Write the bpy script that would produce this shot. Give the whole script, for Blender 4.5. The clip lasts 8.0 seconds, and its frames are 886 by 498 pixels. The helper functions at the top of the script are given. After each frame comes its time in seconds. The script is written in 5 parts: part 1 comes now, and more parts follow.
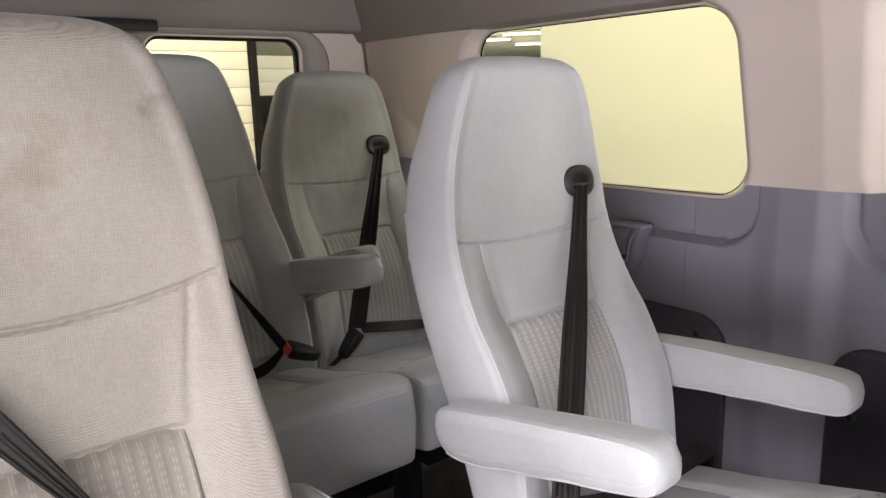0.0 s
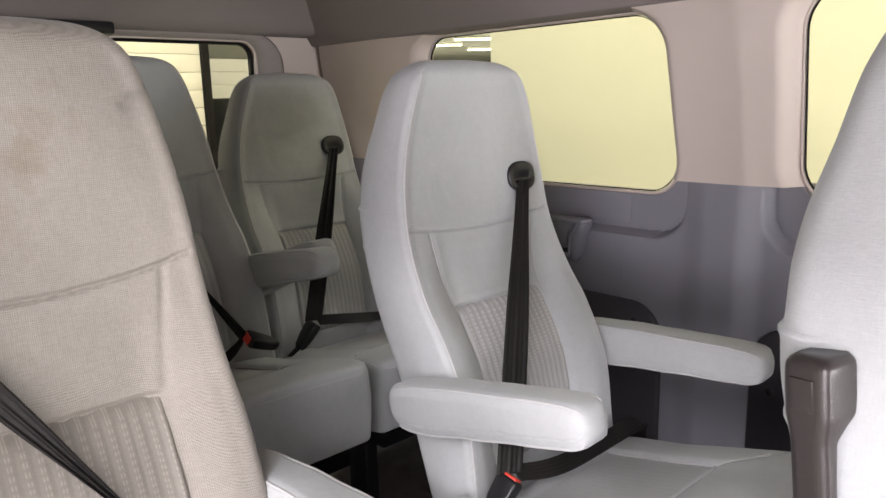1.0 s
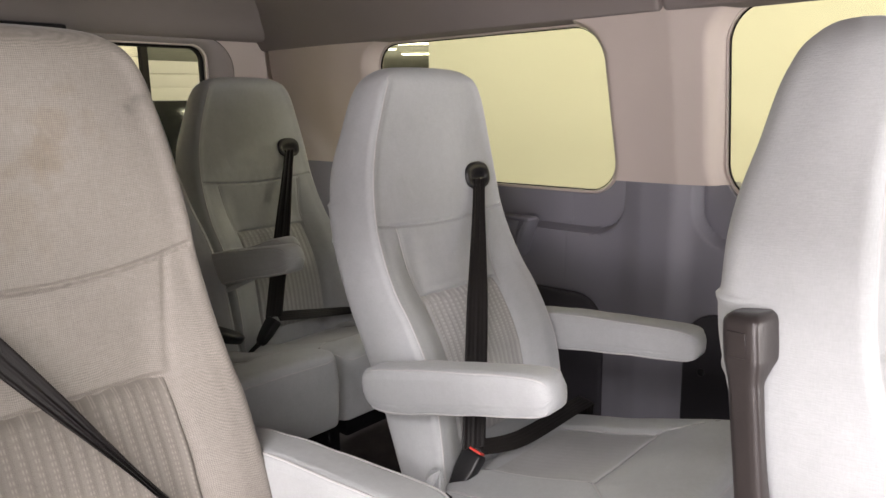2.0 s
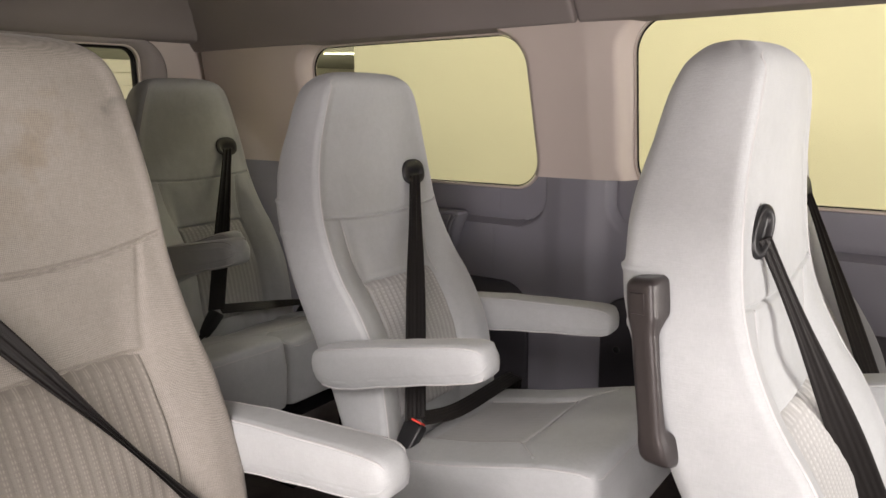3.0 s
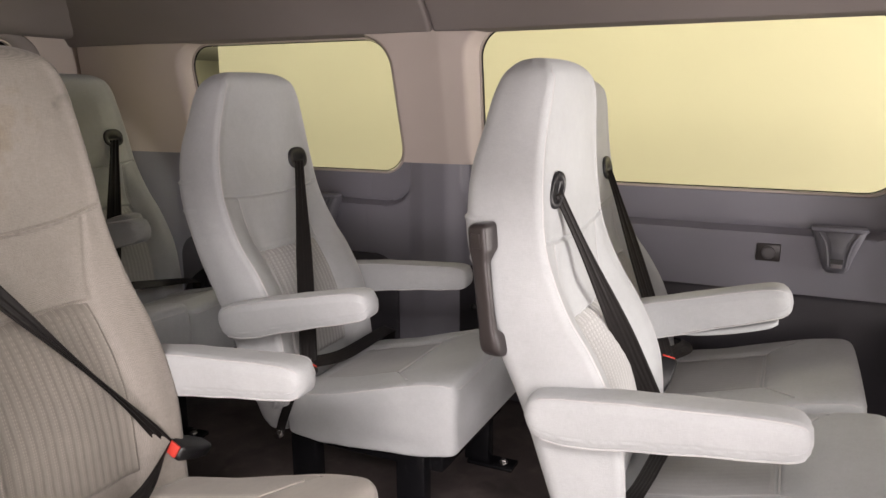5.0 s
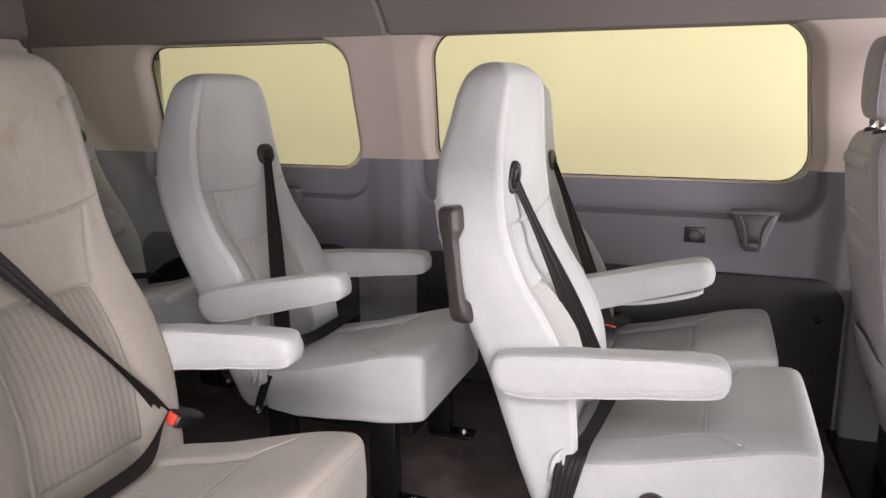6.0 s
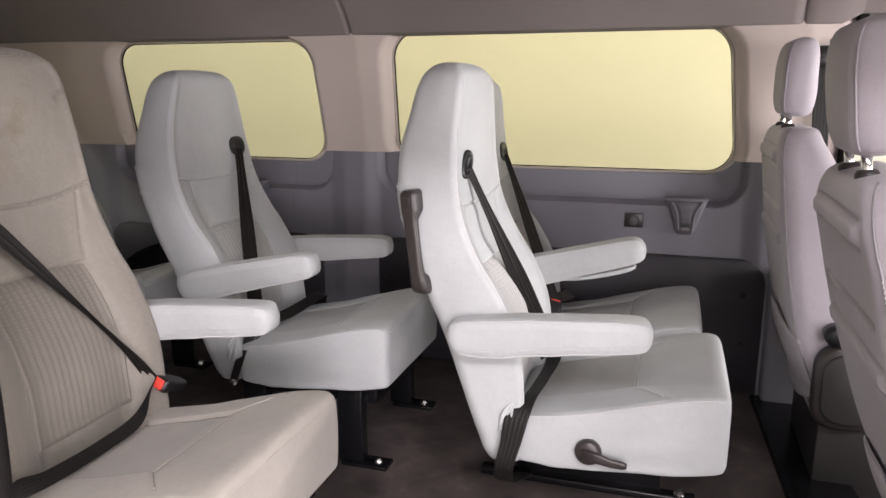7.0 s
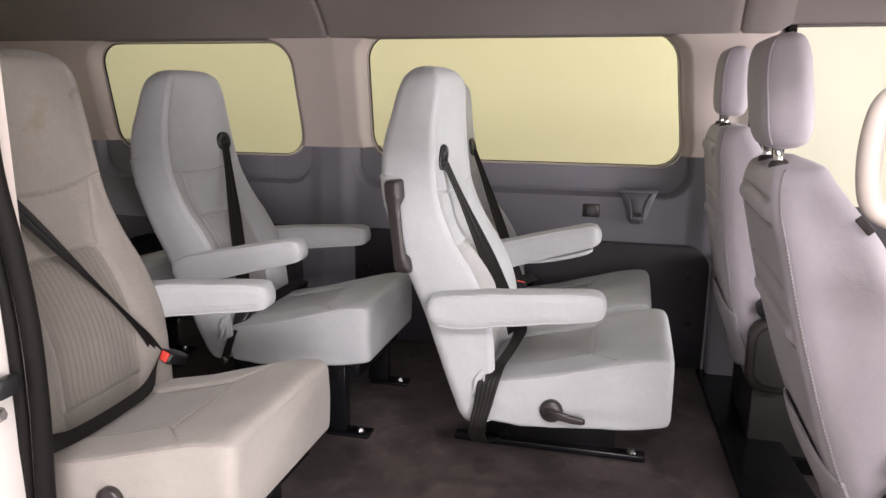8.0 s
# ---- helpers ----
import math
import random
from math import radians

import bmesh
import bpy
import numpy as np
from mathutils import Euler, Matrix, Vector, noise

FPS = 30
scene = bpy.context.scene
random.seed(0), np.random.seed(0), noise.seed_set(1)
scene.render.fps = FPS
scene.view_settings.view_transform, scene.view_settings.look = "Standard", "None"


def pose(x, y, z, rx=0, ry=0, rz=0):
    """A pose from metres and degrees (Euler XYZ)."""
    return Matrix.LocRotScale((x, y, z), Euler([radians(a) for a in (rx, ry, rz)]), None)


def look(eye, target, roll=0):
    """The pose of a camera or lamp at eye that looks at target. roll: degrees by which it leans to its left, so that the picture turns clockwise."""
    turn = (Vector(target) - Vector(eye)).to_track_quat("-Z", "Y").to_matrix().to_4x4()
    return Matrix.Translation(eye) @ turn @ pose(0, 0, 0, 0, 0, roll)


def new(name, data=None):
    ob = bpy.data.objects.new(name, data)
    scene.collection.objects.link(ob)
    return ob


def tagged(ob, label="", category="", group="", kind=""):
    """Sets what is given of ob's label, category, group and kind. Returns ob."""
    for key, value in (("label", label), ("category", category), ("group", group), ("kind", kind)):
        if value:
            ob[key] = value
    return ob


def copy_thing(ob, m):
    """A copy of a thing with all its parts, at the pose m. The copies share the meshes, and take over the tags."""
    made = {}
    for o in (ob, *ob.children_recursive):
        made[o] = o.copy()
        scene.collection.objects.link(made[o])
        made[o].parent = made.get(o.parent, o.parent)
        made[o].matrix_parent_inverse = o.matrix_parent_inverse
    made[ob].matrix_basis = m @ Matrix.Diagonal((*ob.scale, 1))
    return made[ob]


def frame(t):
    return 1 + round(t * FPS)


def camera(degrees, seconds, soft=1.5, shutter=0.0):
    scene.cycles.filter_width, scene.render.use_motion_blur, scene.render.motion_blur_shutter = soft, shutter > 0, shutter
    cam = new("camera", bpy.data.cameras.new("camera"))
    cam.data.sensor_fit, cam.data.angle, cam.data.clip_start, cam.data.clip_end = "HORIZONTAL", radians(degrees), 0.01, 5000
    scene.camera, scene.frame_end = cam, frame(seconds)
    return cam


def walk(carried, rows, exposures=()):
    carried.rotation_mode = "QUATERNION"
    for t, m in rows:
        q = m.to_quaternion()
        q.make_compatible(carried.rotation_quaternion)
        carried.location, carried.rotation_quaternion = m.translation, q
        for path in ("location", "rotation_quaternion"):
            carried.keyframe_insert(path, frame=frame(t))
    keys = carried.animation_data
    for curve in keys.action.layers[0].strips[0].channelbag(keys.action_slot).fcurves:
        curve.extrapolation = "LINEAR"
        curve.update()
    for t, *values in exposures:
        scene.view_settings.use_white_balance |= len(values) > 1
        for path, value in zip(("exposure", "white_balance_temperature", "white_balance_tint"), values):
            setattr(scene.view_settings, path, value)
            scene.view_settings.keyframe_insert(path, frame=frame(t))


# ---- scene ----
cam = camera(63.0, 8.0)
PATH = [
    (0, (-0.105, -0.066, 1.062), (-1.636, 1.15, 0.647), -1.7),
    (0.5, (-0.049, -0.094, 1.056), (-1.55, 1.162, 0.646), -1.6),
    (1, (-0.021, -0.13, 1.054), (-1.472, 1.185, 0.648), -1.4),
    (1.5, (-0.003, -0.187, 1.055), (-1.397, 1.19, 0.654), -1.2),
    (3, (0.083, -0.382, 1.063), (-1.079, 1.195, 0.661), -0.6),
    (3.5, (0.142, -0.45, 1.067), (-0.945, 1.18, 0.661), -0.5),
    (4, (0.196, -0.531, 1.063), (-0.815, 1.144, 0.65), -0.3),
    (4.5, (0.236, -0.607, 1.072), (-0.695, 1.113, 0.652), -0.2),
    (6, (0.27, -0.888, 1.073), (-0.424, 0.939, 0.65), -0.3),
    (6.5, (0.298, -0.97, 1.075), (-0.339, 0.876, 0.646), -0.2),
    (7, (0.335, -1.07, 1.073), (-0.254, 0.792, 0.641), -0.0),
    (7.5, (0.353, -1.172, 1.077), (-0.184, 0.705, 0.643), 0.2),
    (8, (0.353, -1.28, 1.08), (-0.133, 0.61, 0.644), 0.4),
]
EXPOSURES = [(0.0, 0.62, 6300, 12), (1.5, 0.39, 6420, 11), (3.5, -0.05, 6850, 11), (4.5, -0.08, 6850, 12), (6.5, -0.04, 6500, 13), (8.0, -0.22, 6500, 13)]
walk(cam, [(t, look(eye, target, roll)) for t, eye, target, roll in PATH], EXPOSURES)

# ---- light ----
world = bpy.data.worlds.new("world")
scene.world = world
world.use_nodes = True
world.node_tree.nodes["Background"].inputs[0].default_value = (0.80, 0.86, 1.0, 1)
world.node_tree.nodes["Background"].inputs[1].default_value = 0.02


def area_light(x, y, z, sx, sy, power, colour=(1.0, 0.95, 0.88)):
    data = bpy.data.lights.new("area_light", "AREA")
    data.shape, data.size, data.size_y = "RECTANGLE", sx, sy
    data.energy, data.color = power, colour
    ob = new("area_light", data)
    ob.matrix_world = pose(x, y, z)
    return ob


ROOM_H = 2.55
area_light(1.5, -2.35, ROOM_H - 0.09, 3.4, 0.9, 170, (1.0, 0.94, 0.98))
area_light(-3.0, 3.9, ROOM_H - 0.09, 8.0, 0.12, 25, (1.0, 0.98, 0.86))
area_light(-6.8, 4.6, ROOM_H - 0.09, 1.6, 0.12, 22, (1.0, 0.97, 0.92))
for lx, ly in ((-13.0, 13.0), (-15.6, 16.0), (-15.0, 13.5), (-11.2, 11.1)):
    far = area_light(lx, ly, ROOM_H - 0.09, 1.2, 0.1, 700, (0.97, 1.0, 0.90))
    far.matrix_world = pose(lx, ly, ROOM_H - 0.09, 0, 0, 45)
area_light(-3.9, 0.4, ROOM_H - 0.09, 0.2, 3.0, 38, (0.93, 0.96, 1.0))
# added fill lamps, no source seen: one beside the van, one ahead of it
side_fill = area_light(2.3, -5.1, 0.8, 4.0, 2.8, 310, (1.0, 0.92, 0.96))
side_fill.matrix_world = look((2.3, -5.1, 0.8), (0.0, 0.6, 0.8))
ahead = area_light(6.7, 0.6, 0.9, 3.4, 2.4, 590, (1.0, 0.96, 0.95))
ahead.matrix_world = look((6.7, 0.6, 0.9), (0.0, 0.6, 0.8))


# ---- materials ----
def material(name, colour, rough=0.6, metal=0.0, var=0.12, scale=6.0, bump=0.0, bump_scale=60.0, sheen=0.0, spec=0.5, coat=0.0):
    """Base colour varied at two scales, with a fine relief."""
    m = bpy.data.materials.new(name)
    m.use_nodes = True
    nt = m.node_tree
    b = nt.nodes["Principled BSDF"]
    b.inputs["Roughness"].default_value = rough
    b.inputs["Metallic"].default_value = metal
    b.inputs["Specular IOR Level"].default_value = spec
    b.inputs["Sheen Weight"].default_value = sheen
    b.inputs["Coat Weight"].default_value = coat
    tc = nt.nodes.new("ShaderNodeTexCoord")
    n1 = nt.nodes.new("ShaderNodeTexNoise")
    n1.inputs["Scale"].default_value, n1.inputs["Detail"].default_value = scale, 5
    n2 = nt.nodes.new("ShaderNodeTexNoise")
    n2.inputs["Scale"].default_value, n2.inputs["Detail"].default_value = bump_scale, 3
    for n in (n1, n2):
        nt.links.new(tc.outputs["Object"], n.inputs["Vector"])
    mix = nt.nodes.new("ShaderNodeMath")
    mix.operation = "MULTIPLY_ADD"
    mix.inputs[1].default_value = 0.3
    nt.links.new(n2.outputs["Fac"], mix.inputs[0])
    nt.links.new(n1.outputs["Fac"], mix.inputs[2])
    ramp = nt.nodes.new("ShaderNodeMapRange")
    ramp.inputs["From Min"].default_value, ramp.inputs["From Max"].default_value = 0.35, 0.95
    ramp.inputs["To Min"].default_value, ramp.inputs["To Max"].default_value = 1 - var, 1 + var
    nt.links.new(mix.outputs[0], ramp.inputs["Value"])
    mul = nt.nodes.new("ShaderNodeVectorMath")
    mul.operation = "SCALE"
    mul.inputs[0].default_value = colour
    nt.links.new(ramp.outputs[0], mul.inputs["Scale"])
    nt.links.new(mul.outputs[0], b.inputs["Base Color"])
    if bump:
        bp = nt.nodes.new("ShaderNodeBump")
        bp.inputs["Strength"].default_value, bp.inputs["Distance"].default_value = bump, 0.002
        nt.links.new(n2.outputs["Fac"], bp.inputs["Height"])
        nt.links.new(bp.outputs[0], b.inputs["Normal"])
    return m


def math_node(nt, op, a, b=None):
    n = nt.nodes.new("ShaderNodeMath")
    n.operation = op
    for i, v in enumerate((a, b)):
        if v is None:
            continue
        if isinstance(v, (int, float)):
            n.inputs[i].default_value = v
        else:
            nt.links.new(v, n.inputs[i])
    return n.outputs[0]


def cloth(name, colour, weave=0.0016, stains=0.1, stripes=0.0, spots=(), grid=0.0, pale=0.6, grain=0.03, relief=0.12):
    """Woven seat cloth: a fine grid of threads in relief, and faint soiling; stripes: pitch of pale stitched lines."""
    m = material(name, colour, 0.60, 0, stains, 5.0, sheen=0.2, spec=0.4)
    nt = m.node_tree
    b = nt.nodes["Principled BSDF"]
    b.inputs["Sheen Roughness"].default_value = 0.4
    tc = nt.nodes.new("ShaderNodeTexCoord")
    sep = nt.nodes.new("ShaderNodeSeparateXYZ")
    nt.links.new(tc.outputs["Object"], sep.inputs[0])
    xz = math_node(nt, "ADD", math_node(nt, "MULTIPLY", sep.outputs["X"], 0.8), sep.outputs["Z"])

    def threads(a, b):
        """Fine threads, long along one way."""
        v = nt.nodes.new("ShaderNodeVectorMath")
        v.operation = "MULTIPLY"
        v.inputs[1].default_value = (a, a, b)
        nt.links.new(tc.outputs["Object"], v.inputs[0])
        n = nt.nodes.new("ShaderNodeTexNoise")
        n.inputs["Scale"].default_value, n.inputs["Detail"].default_value = 1.0 / weave, 1.5
        nt.links.new(v.outputs[0], n.inputs["Vector"])
        return n.outputs["Fac"]
    height = math_node(nt, "SUBTRACT", math_node(nt, "ADD", threads(1.0, 0.15), threads(0.15, 1.0)), 1.0)
    height = math_node(nt, "MULTIPLY", height, 3.0)
    noise_n = nt.nodes.new("ShaderNodeTexNoise")
    noise_n.inputs["Scale"].default_value, noise_n.inputs["Detail"].default_value = 11.0, 2
    nt.links.new(tc.outputs["Object"], noise_n.inputs["Vector"])
    soft = math_node(nt, "MULTIPLY", noise_n.outputs["Fac"], 2.0)
    total = math_node(nt, "ADD", height, soft)
    old = b.inputs["Base Color"].links[0].from_socket
    tint = nt.nodes.new("ShaderNodeVectorMath")
    tint.operation = "SCALE"
    nt.links.new(old, tint.inputs[0])
    shade = math_node(nt, "ADD", math_node(nt, "MULTIPLY", height, grain), 1.0)
    if grid:
        wobble = nt.nodes.new("ShaderNodeTexNoise")
        wobble.inputs["Scale"].default_value, wobble.inputs["Detail"].default_value = 40.0, 3
        nt.links.new(tc.outputs["Object"], wobble.inputs["Vector"])
        bend = math_node(nt, "MULTIPLY", wobble.outputs["Fac"], 15.0)
        wave = [math_node(nt, "SINE", math_node(nt, "ADD", math_node(nt, "MULTIPLY", c, 2 * math.pi / grid), bend)) for c in (sep.outputs["Y"], xz)]
        knit = math_node(nt, "MULTIPLY", math_node(nt, "ADD", wave[0], wave[1]), wobble.outputs["Fac"])
        shade = math_node(nt, "ADD", shade, math_node(nt, "MULTIPLY", knit, 0.21))
        total = math_node(nt, "ADD", total, math_node(nt, "MULTIPLY", knit, 0.8))
    if stripes:
        ph = math_node(nt, "MULTIPLY", sep.outputs["Y"], 2 * math.pi / stripes)
        line = math_node(nt, "POWER", math_node(nt, "ABSOLUTE", math_node(nt, "COSINE", math_node(nt, "MULTIPLY", ph, 0.5))), 5.0)
        dots = math_node(nt, "ADD", math_node(nt, "MULTIPLY", math_node(nt, "SINE", math_node(nt, "MULTIPLY", xz, 2 * math.pi / 0.0044)), 0.45), 0.55)
        split = math_node(nt, "ADD", math_node(nt, "MULTIPLY", math_node(nt, "COSINE", math_node(nt, "MULTIPLY", ph, 4.0)), -0.5), 0.5)
        mark = math_node(nt, "MULTIPLY", math_node(nt, "MULTIPLY", line, dots), split)
        shade = math_node(nt, "ADD", shade, math_node(nt, "MULTIPLY", mark, pale))
        total = math_node(nt, "ADD", total, math_node(nt, "MULTIPLY", mark, 2.0))
    hues = []
    for spot, size, dark, hue in spots:
        dist = nt.nodes.new("ShaderNodeVectorMath")
        dist.operation = "DISTANCE"
        dist.inputs[1].default_value = spot
        wob = nt.nodes.new("ShaderNodeTexNoise")
        wob.inputs["Scale"].default_value, wob.inputs["Detail"].default_value = 28.0, 4
        nt.links.new(tc.outputs["Object"], wob.inputs["Vector"])
        nt.links.new(tc.outputs["Object"], dist.inputs[0])
        ring = math_node(nt, "ADD", dist.outputs["Value"], math_node(nt, "MULTIPLY", math_node(nt, "SUBTRACT", wob.outputs["Fac"], 0.5), size * 2.2))
        fall = nt.nodes.new("ShaderNodeMapRange")
        fall.interpolation_type = "SMOOTHSTEP"
        fall.inputs["From Min"].default_value, fall.inputs["From Max"].default_value = size, size * 0.15
        fall.inputs["To Min"].default_value, fall.inputs["To Max"].default_value = 0.0, dark
        nt.links.new(ring, fall.inputs["Value"])
        stain = nt.nodes.new("ShaderNodeVectorMath")
        stain.operation = "MULTIPLY_ADD"
        nt.links.new(fall.outputs[0], stain.inputs[0])
        stain.inputs[1].default_value = [-h_ for h_ in hue]
        stain.inputs[2].default_value = (1, 1, 1)
        hues.append(stain.outputs[0])
    nt.links.new(shade, tint.inputs["Scale"])
    out = tint.outputs[0]
    for h_ in hues:
        both = nt.nodes.new("ShaderNodeVectorMath")
        both.operation = "MULTIPLY"
        nt.links.new(out, both.inputs[0])
        nt.links.new(h_, both.inputs[1])
        out = both.outputs[0]
    nt.links.new(out, b.inputs["Base Color"])
    bp = nt.nodes.new("ShaderNodeBump")
    bp.inputs["Strength"].default_value, bp.inputs["Distance"].default_value = relief, 0.0006
    nt.links.new(total, bp.inputs["Height"])
    # slack in the cover: soft creases a few centimetres long
    slack = nt.nodes.new("ShaderNodeTexNoise")
    slack.inputs["Scale"].default_value, slack.inputs["Detail"].default_value, slack.inputs["Distortion"].default_value = 12.0, 3.0, 0.8
    nt.links.new(tc.outputs["Object"], slack.inputs["Vector"])
    sag = nt.nodes.new("ShaderNodeBump")
    sag.inputs["Strength"].default_value, sag.inputs["Distance"].default_value = 0.35, 0.005
    nt.links.new(slack.outputs["Fac"], sag.inputs["Height"])
    nt.links.new(sag.outputs[0], bp.inputs["Normal"])
    nt.links.new(bp.outputs[0], b.inputs["Normal"])
    return m


def worn_floor():
    """Dark vinyl with paler scuffed patches, dark spills and a fine grain."""
    m = material("worn_vinyl_floor", (0.080, 0.064, 0.061), 0.5, var=0.25, scale=3.0, bump=0.25, bump_scale=420)
    nt = m.node_tree
    b = nt.nodes["Principled BSDF"]
    out = b.inputs["Base Color"].links[0].from_socket
    tc = nt.nodes.new("ShaderNodeTexCoord")
    for scale, detail, lo, hi, a, c in ((4.5, 8, 0.42, 0.68, 0.75, 1.30), (17.0, 6, 0.50, 0.72, 0.92, 1.35), (9.0, 7, 0.30, 0.46, 0.55, 1.0), (240.0, 2, 0.3, 0.7, 0.85, 1.15)):
        n = nt.nodes.new("ShaderNodeTexNoise")
        n.inputs["Scale"].default_value, n.inputs["Detail"].default_value, n.inputs["Distortion"].default_value = scale, detail, 0.6
        nt.links.new(tc.outputs["Object"], n.inputs["Vector"])
        r = nt.nodes.new("ShaderNodeMapRange")
        r.inputs["From Min"].default_value, r.inputs["From Max"].default_value = lo, hi
        r.inputs["To Min"].default_value, r.inputs["To Max"].default_value = a, c
        nt.links.new(n.outputs["Fac"], r.inputs["Value"])
        mul = nt.nodes.new("ShaderNodeVectorMath")
        mul.operation = "SCALE"
        nt.links.new(out, mul.inputs[0])
        nt.links.new(r.outputs[0], mul.inputs["Scale"])
        out = mul.outputs[0]
    nt.links.new(out, b.inputs["Base Color"])
    return m


GREY, TAN = (1, 1, 1), (0.7, 0.95, 1.35)
SPOTS = (((-0.13, 0.150, 1.054), 0.030, 0.36, GREY), ((-0.13, 0.135, 1.03), 0.024, 0.26, GREY), ((-0.12, 0.035, 1.03), 0.06, 0.14, TAN), ((-0.12, 0.01, 0.985), 0.05, 0.10, TAN), ((-0.11, -0.02, 0.92), 0.07, 0.08, TAN))
M_CLOTH = cloth("grey_cloth", (0.452, 0.470, 0.475), 0.0013, grain=0.042, relief=0.16)
# soiled backrest: besides dirt, the shade on it is mixed into this colour
M_SOILED_SHADED = cloth("soiled_shaded_cloth", (0.262, 0.239, 0.212), 0.0019, 0.12, spots=SPOTS, grid=0.0022, grain=0.09, relief=0.18)
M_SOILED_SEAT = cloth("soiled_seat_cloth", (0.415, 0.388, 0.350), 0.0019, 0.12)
M_RIB = cloth("ribbed_cloth", (0.40, 0.40, 0.392), 0.0012, 0.12, 0.0155, pale=0.9)
M_RIB_SEAT = cloth("ribbed_seat_cloth", (0.385, 0.390, 0.388), 0.0012, 0.1, 0.0155, pale=0.15)
M_RIB_SEAT_WORN = cloth("soiled_ribbed_seat_cloth", (0.355, 0.338, 0.312), 0.0012, 0.1, 0.0155, pale=0.12)
# backrest insert: soiling plus the backrest's shade, both in the base colour
M_RIB_WORN_SHADED = cloth("soiled_shaded_ribbed_cloth", (0.21, 0.192, 0.168), 0.0012, 0.12, 0.0155, pale=0.6, grain=0.06)
M_WELT_WORN = material("soiled_welt_cloth", (0.42, 0.385, 0.35), 0.65, var=0.12)
M_WELT = material("welt_cloth", (0.50, 0.50, 0.50), 0.55, var=0.1, sheen=0.2)
M_FRONT = cloth("front_seat_cloth", (0.43, 0.40, 0.436), 0.0014, 0.08)
M_SEATBACK = material("seat_back_vinyl", (0.32, 0.302, 0.317), 0.55, var=0.06, bump=0.1, bump_scale=500)
M_INLAY = material("dark_grey_plastic", (0.032, 0.029, 0.029), 0.5, var=0.1, bump=0.1, bump_scale=500)
M_BLACK = material("black_plastic", (0.011, 0.011, 0.012), 0.38, var=0.25, bump=0.1, bump_scale=400)
M_STEEL = material("black_steel", (0.006, 0.006, 0.007), 0.2, 0.0, 0.3, bump=0.05, bump_scale=120, spec=0.35)
M_BROWN = material("dark_brown_plastic", (0.038, 0.032, 0.031), 0.30, var=0.15, bump=0.15, bump_scale=500)
M_BELT = material("belt_webbing", (0.010, 0.0084, 0.008), 0.52, var=0.2, bump=0.3, bump_scale=700, spec=0.3)
M_RED = material("red_button", (0.75, 0.07, 0.05), 0.4, var=0.1)
M_BOLT = material("zinc_bolt", (0.62, 0.61, 0.60), 0.25, 1.0, 0.15)
M_BEIGE = material("beige_trim", (0.66, 0.58, 0.53), 0.62, var=0.06, scale=2, bump=0.12, bump_scale=550)
M_REAR = material("taupe_door_trim", (0.34, 0.305, 0.29), 0.6, var=0.06, scale=2, bump=0.12, bump_scale=550)
M_HEAD = material("headliner_felt", (0.285, 0.252, 0.242), 0.95, var=0.07, scale=3, bump=0.3, bump_scale=400)
M_GREY = material("slate_grey_trim", (0.26, 0.257, 0.295), 0.5, var=0.07, scale=2, bump=0.12, bump_scale=550)
M_SLATE2 = material("pale_slate_panel", (0.20, 0.20, 0.225), 0.5, var=0.07, scale=2, bump=0.12, bump_scale=550)
# slate of the catch body, darkened for the shading inside its funnel
M_CATCH = material("shaded_slate_plastic", (0.175, 0.173, 0.20), 0.5, var=0.07, bump=0.12, bump_scale=550)
M_DARK = material("charcoal_panel", (0.050, 0.047, 0.055), 0.6, var=0.2, scale=3, bump=0.1, bump_scale=500)
M_FLOOR = worn_floor()
M_RUBBER = material("black_rubber", (0.008, 0.0065, 0.006), 0.65, var=0.2, spec=0.18)
M_BODY = material("white_body_paint", (0.70, 0.66, 0.62), 0.3, var=0.04, coat=0.4)
M_CREAM = material("cream_handle_plastic", (0.55, 0.49, 0.44), 0.45, var=0.05)
M_WALL = material("cream_wall_paint", (0.80, 0.785, 0.65), 0.75, var=0.04, scale=0.8, bump=0.02, bump_scale=40)
M_WHITE = material("white_wall_paint", (0.80, 0.77, 0.70), 0.8, var=0.05, scale=0.8, bump=0.1, bump_scale=90)
M_CONCRETE = material("garage_concrete", (0.22, 0.21, 0.20), 0.6, var=0.3, scale=2, bump=0.1)
M_DOORPANEL = material("garage_door_panel", (0.80, 0.755, 0.64), 0.5, var=0.04, scale=1.0)
M_CAR = material("black_car_paint", (0.01, 0.011, 0.012), 0.15, var=0.1, coat=0.6)
M_CHROME = material("chrome", (0.75, 0.75, 0.75), 0.12, 1.0, 0.05)
M_TUBE = bpy.data.materials.new("lamp_glow")
M_TUBE.use_nodes = True
M_TUBE.node_tree.nodes["Principled BSDF"].inputs["Emission Color"].default_value = (1, 0.97, 0.9, 1)
M_TUBE.node_tree.nodes["Principled BSDF"].inputs["Emission Strength"].default_value = 6.0


def glass(name, tint):
    m = bpy.data.materials.new(name)
    m.use_nodes = True
    b = m.node_tree.nodes["Principled BSDF"]
    b.inputs["Base Color"].default_value = (*tint, 1)
    b.inputs["Transmission Weight"].default_value = 1.0
    b.inputs["Roughness"].default_value = 0.0
    b.inputs["IOR"].default_value = 1.02
    return m


M_TINT = glass("tinted_glass", (0.93, 0.91, 0.68))
M_CLEAR = glass("clear_glass", (0.97, 0.97, 0.95))


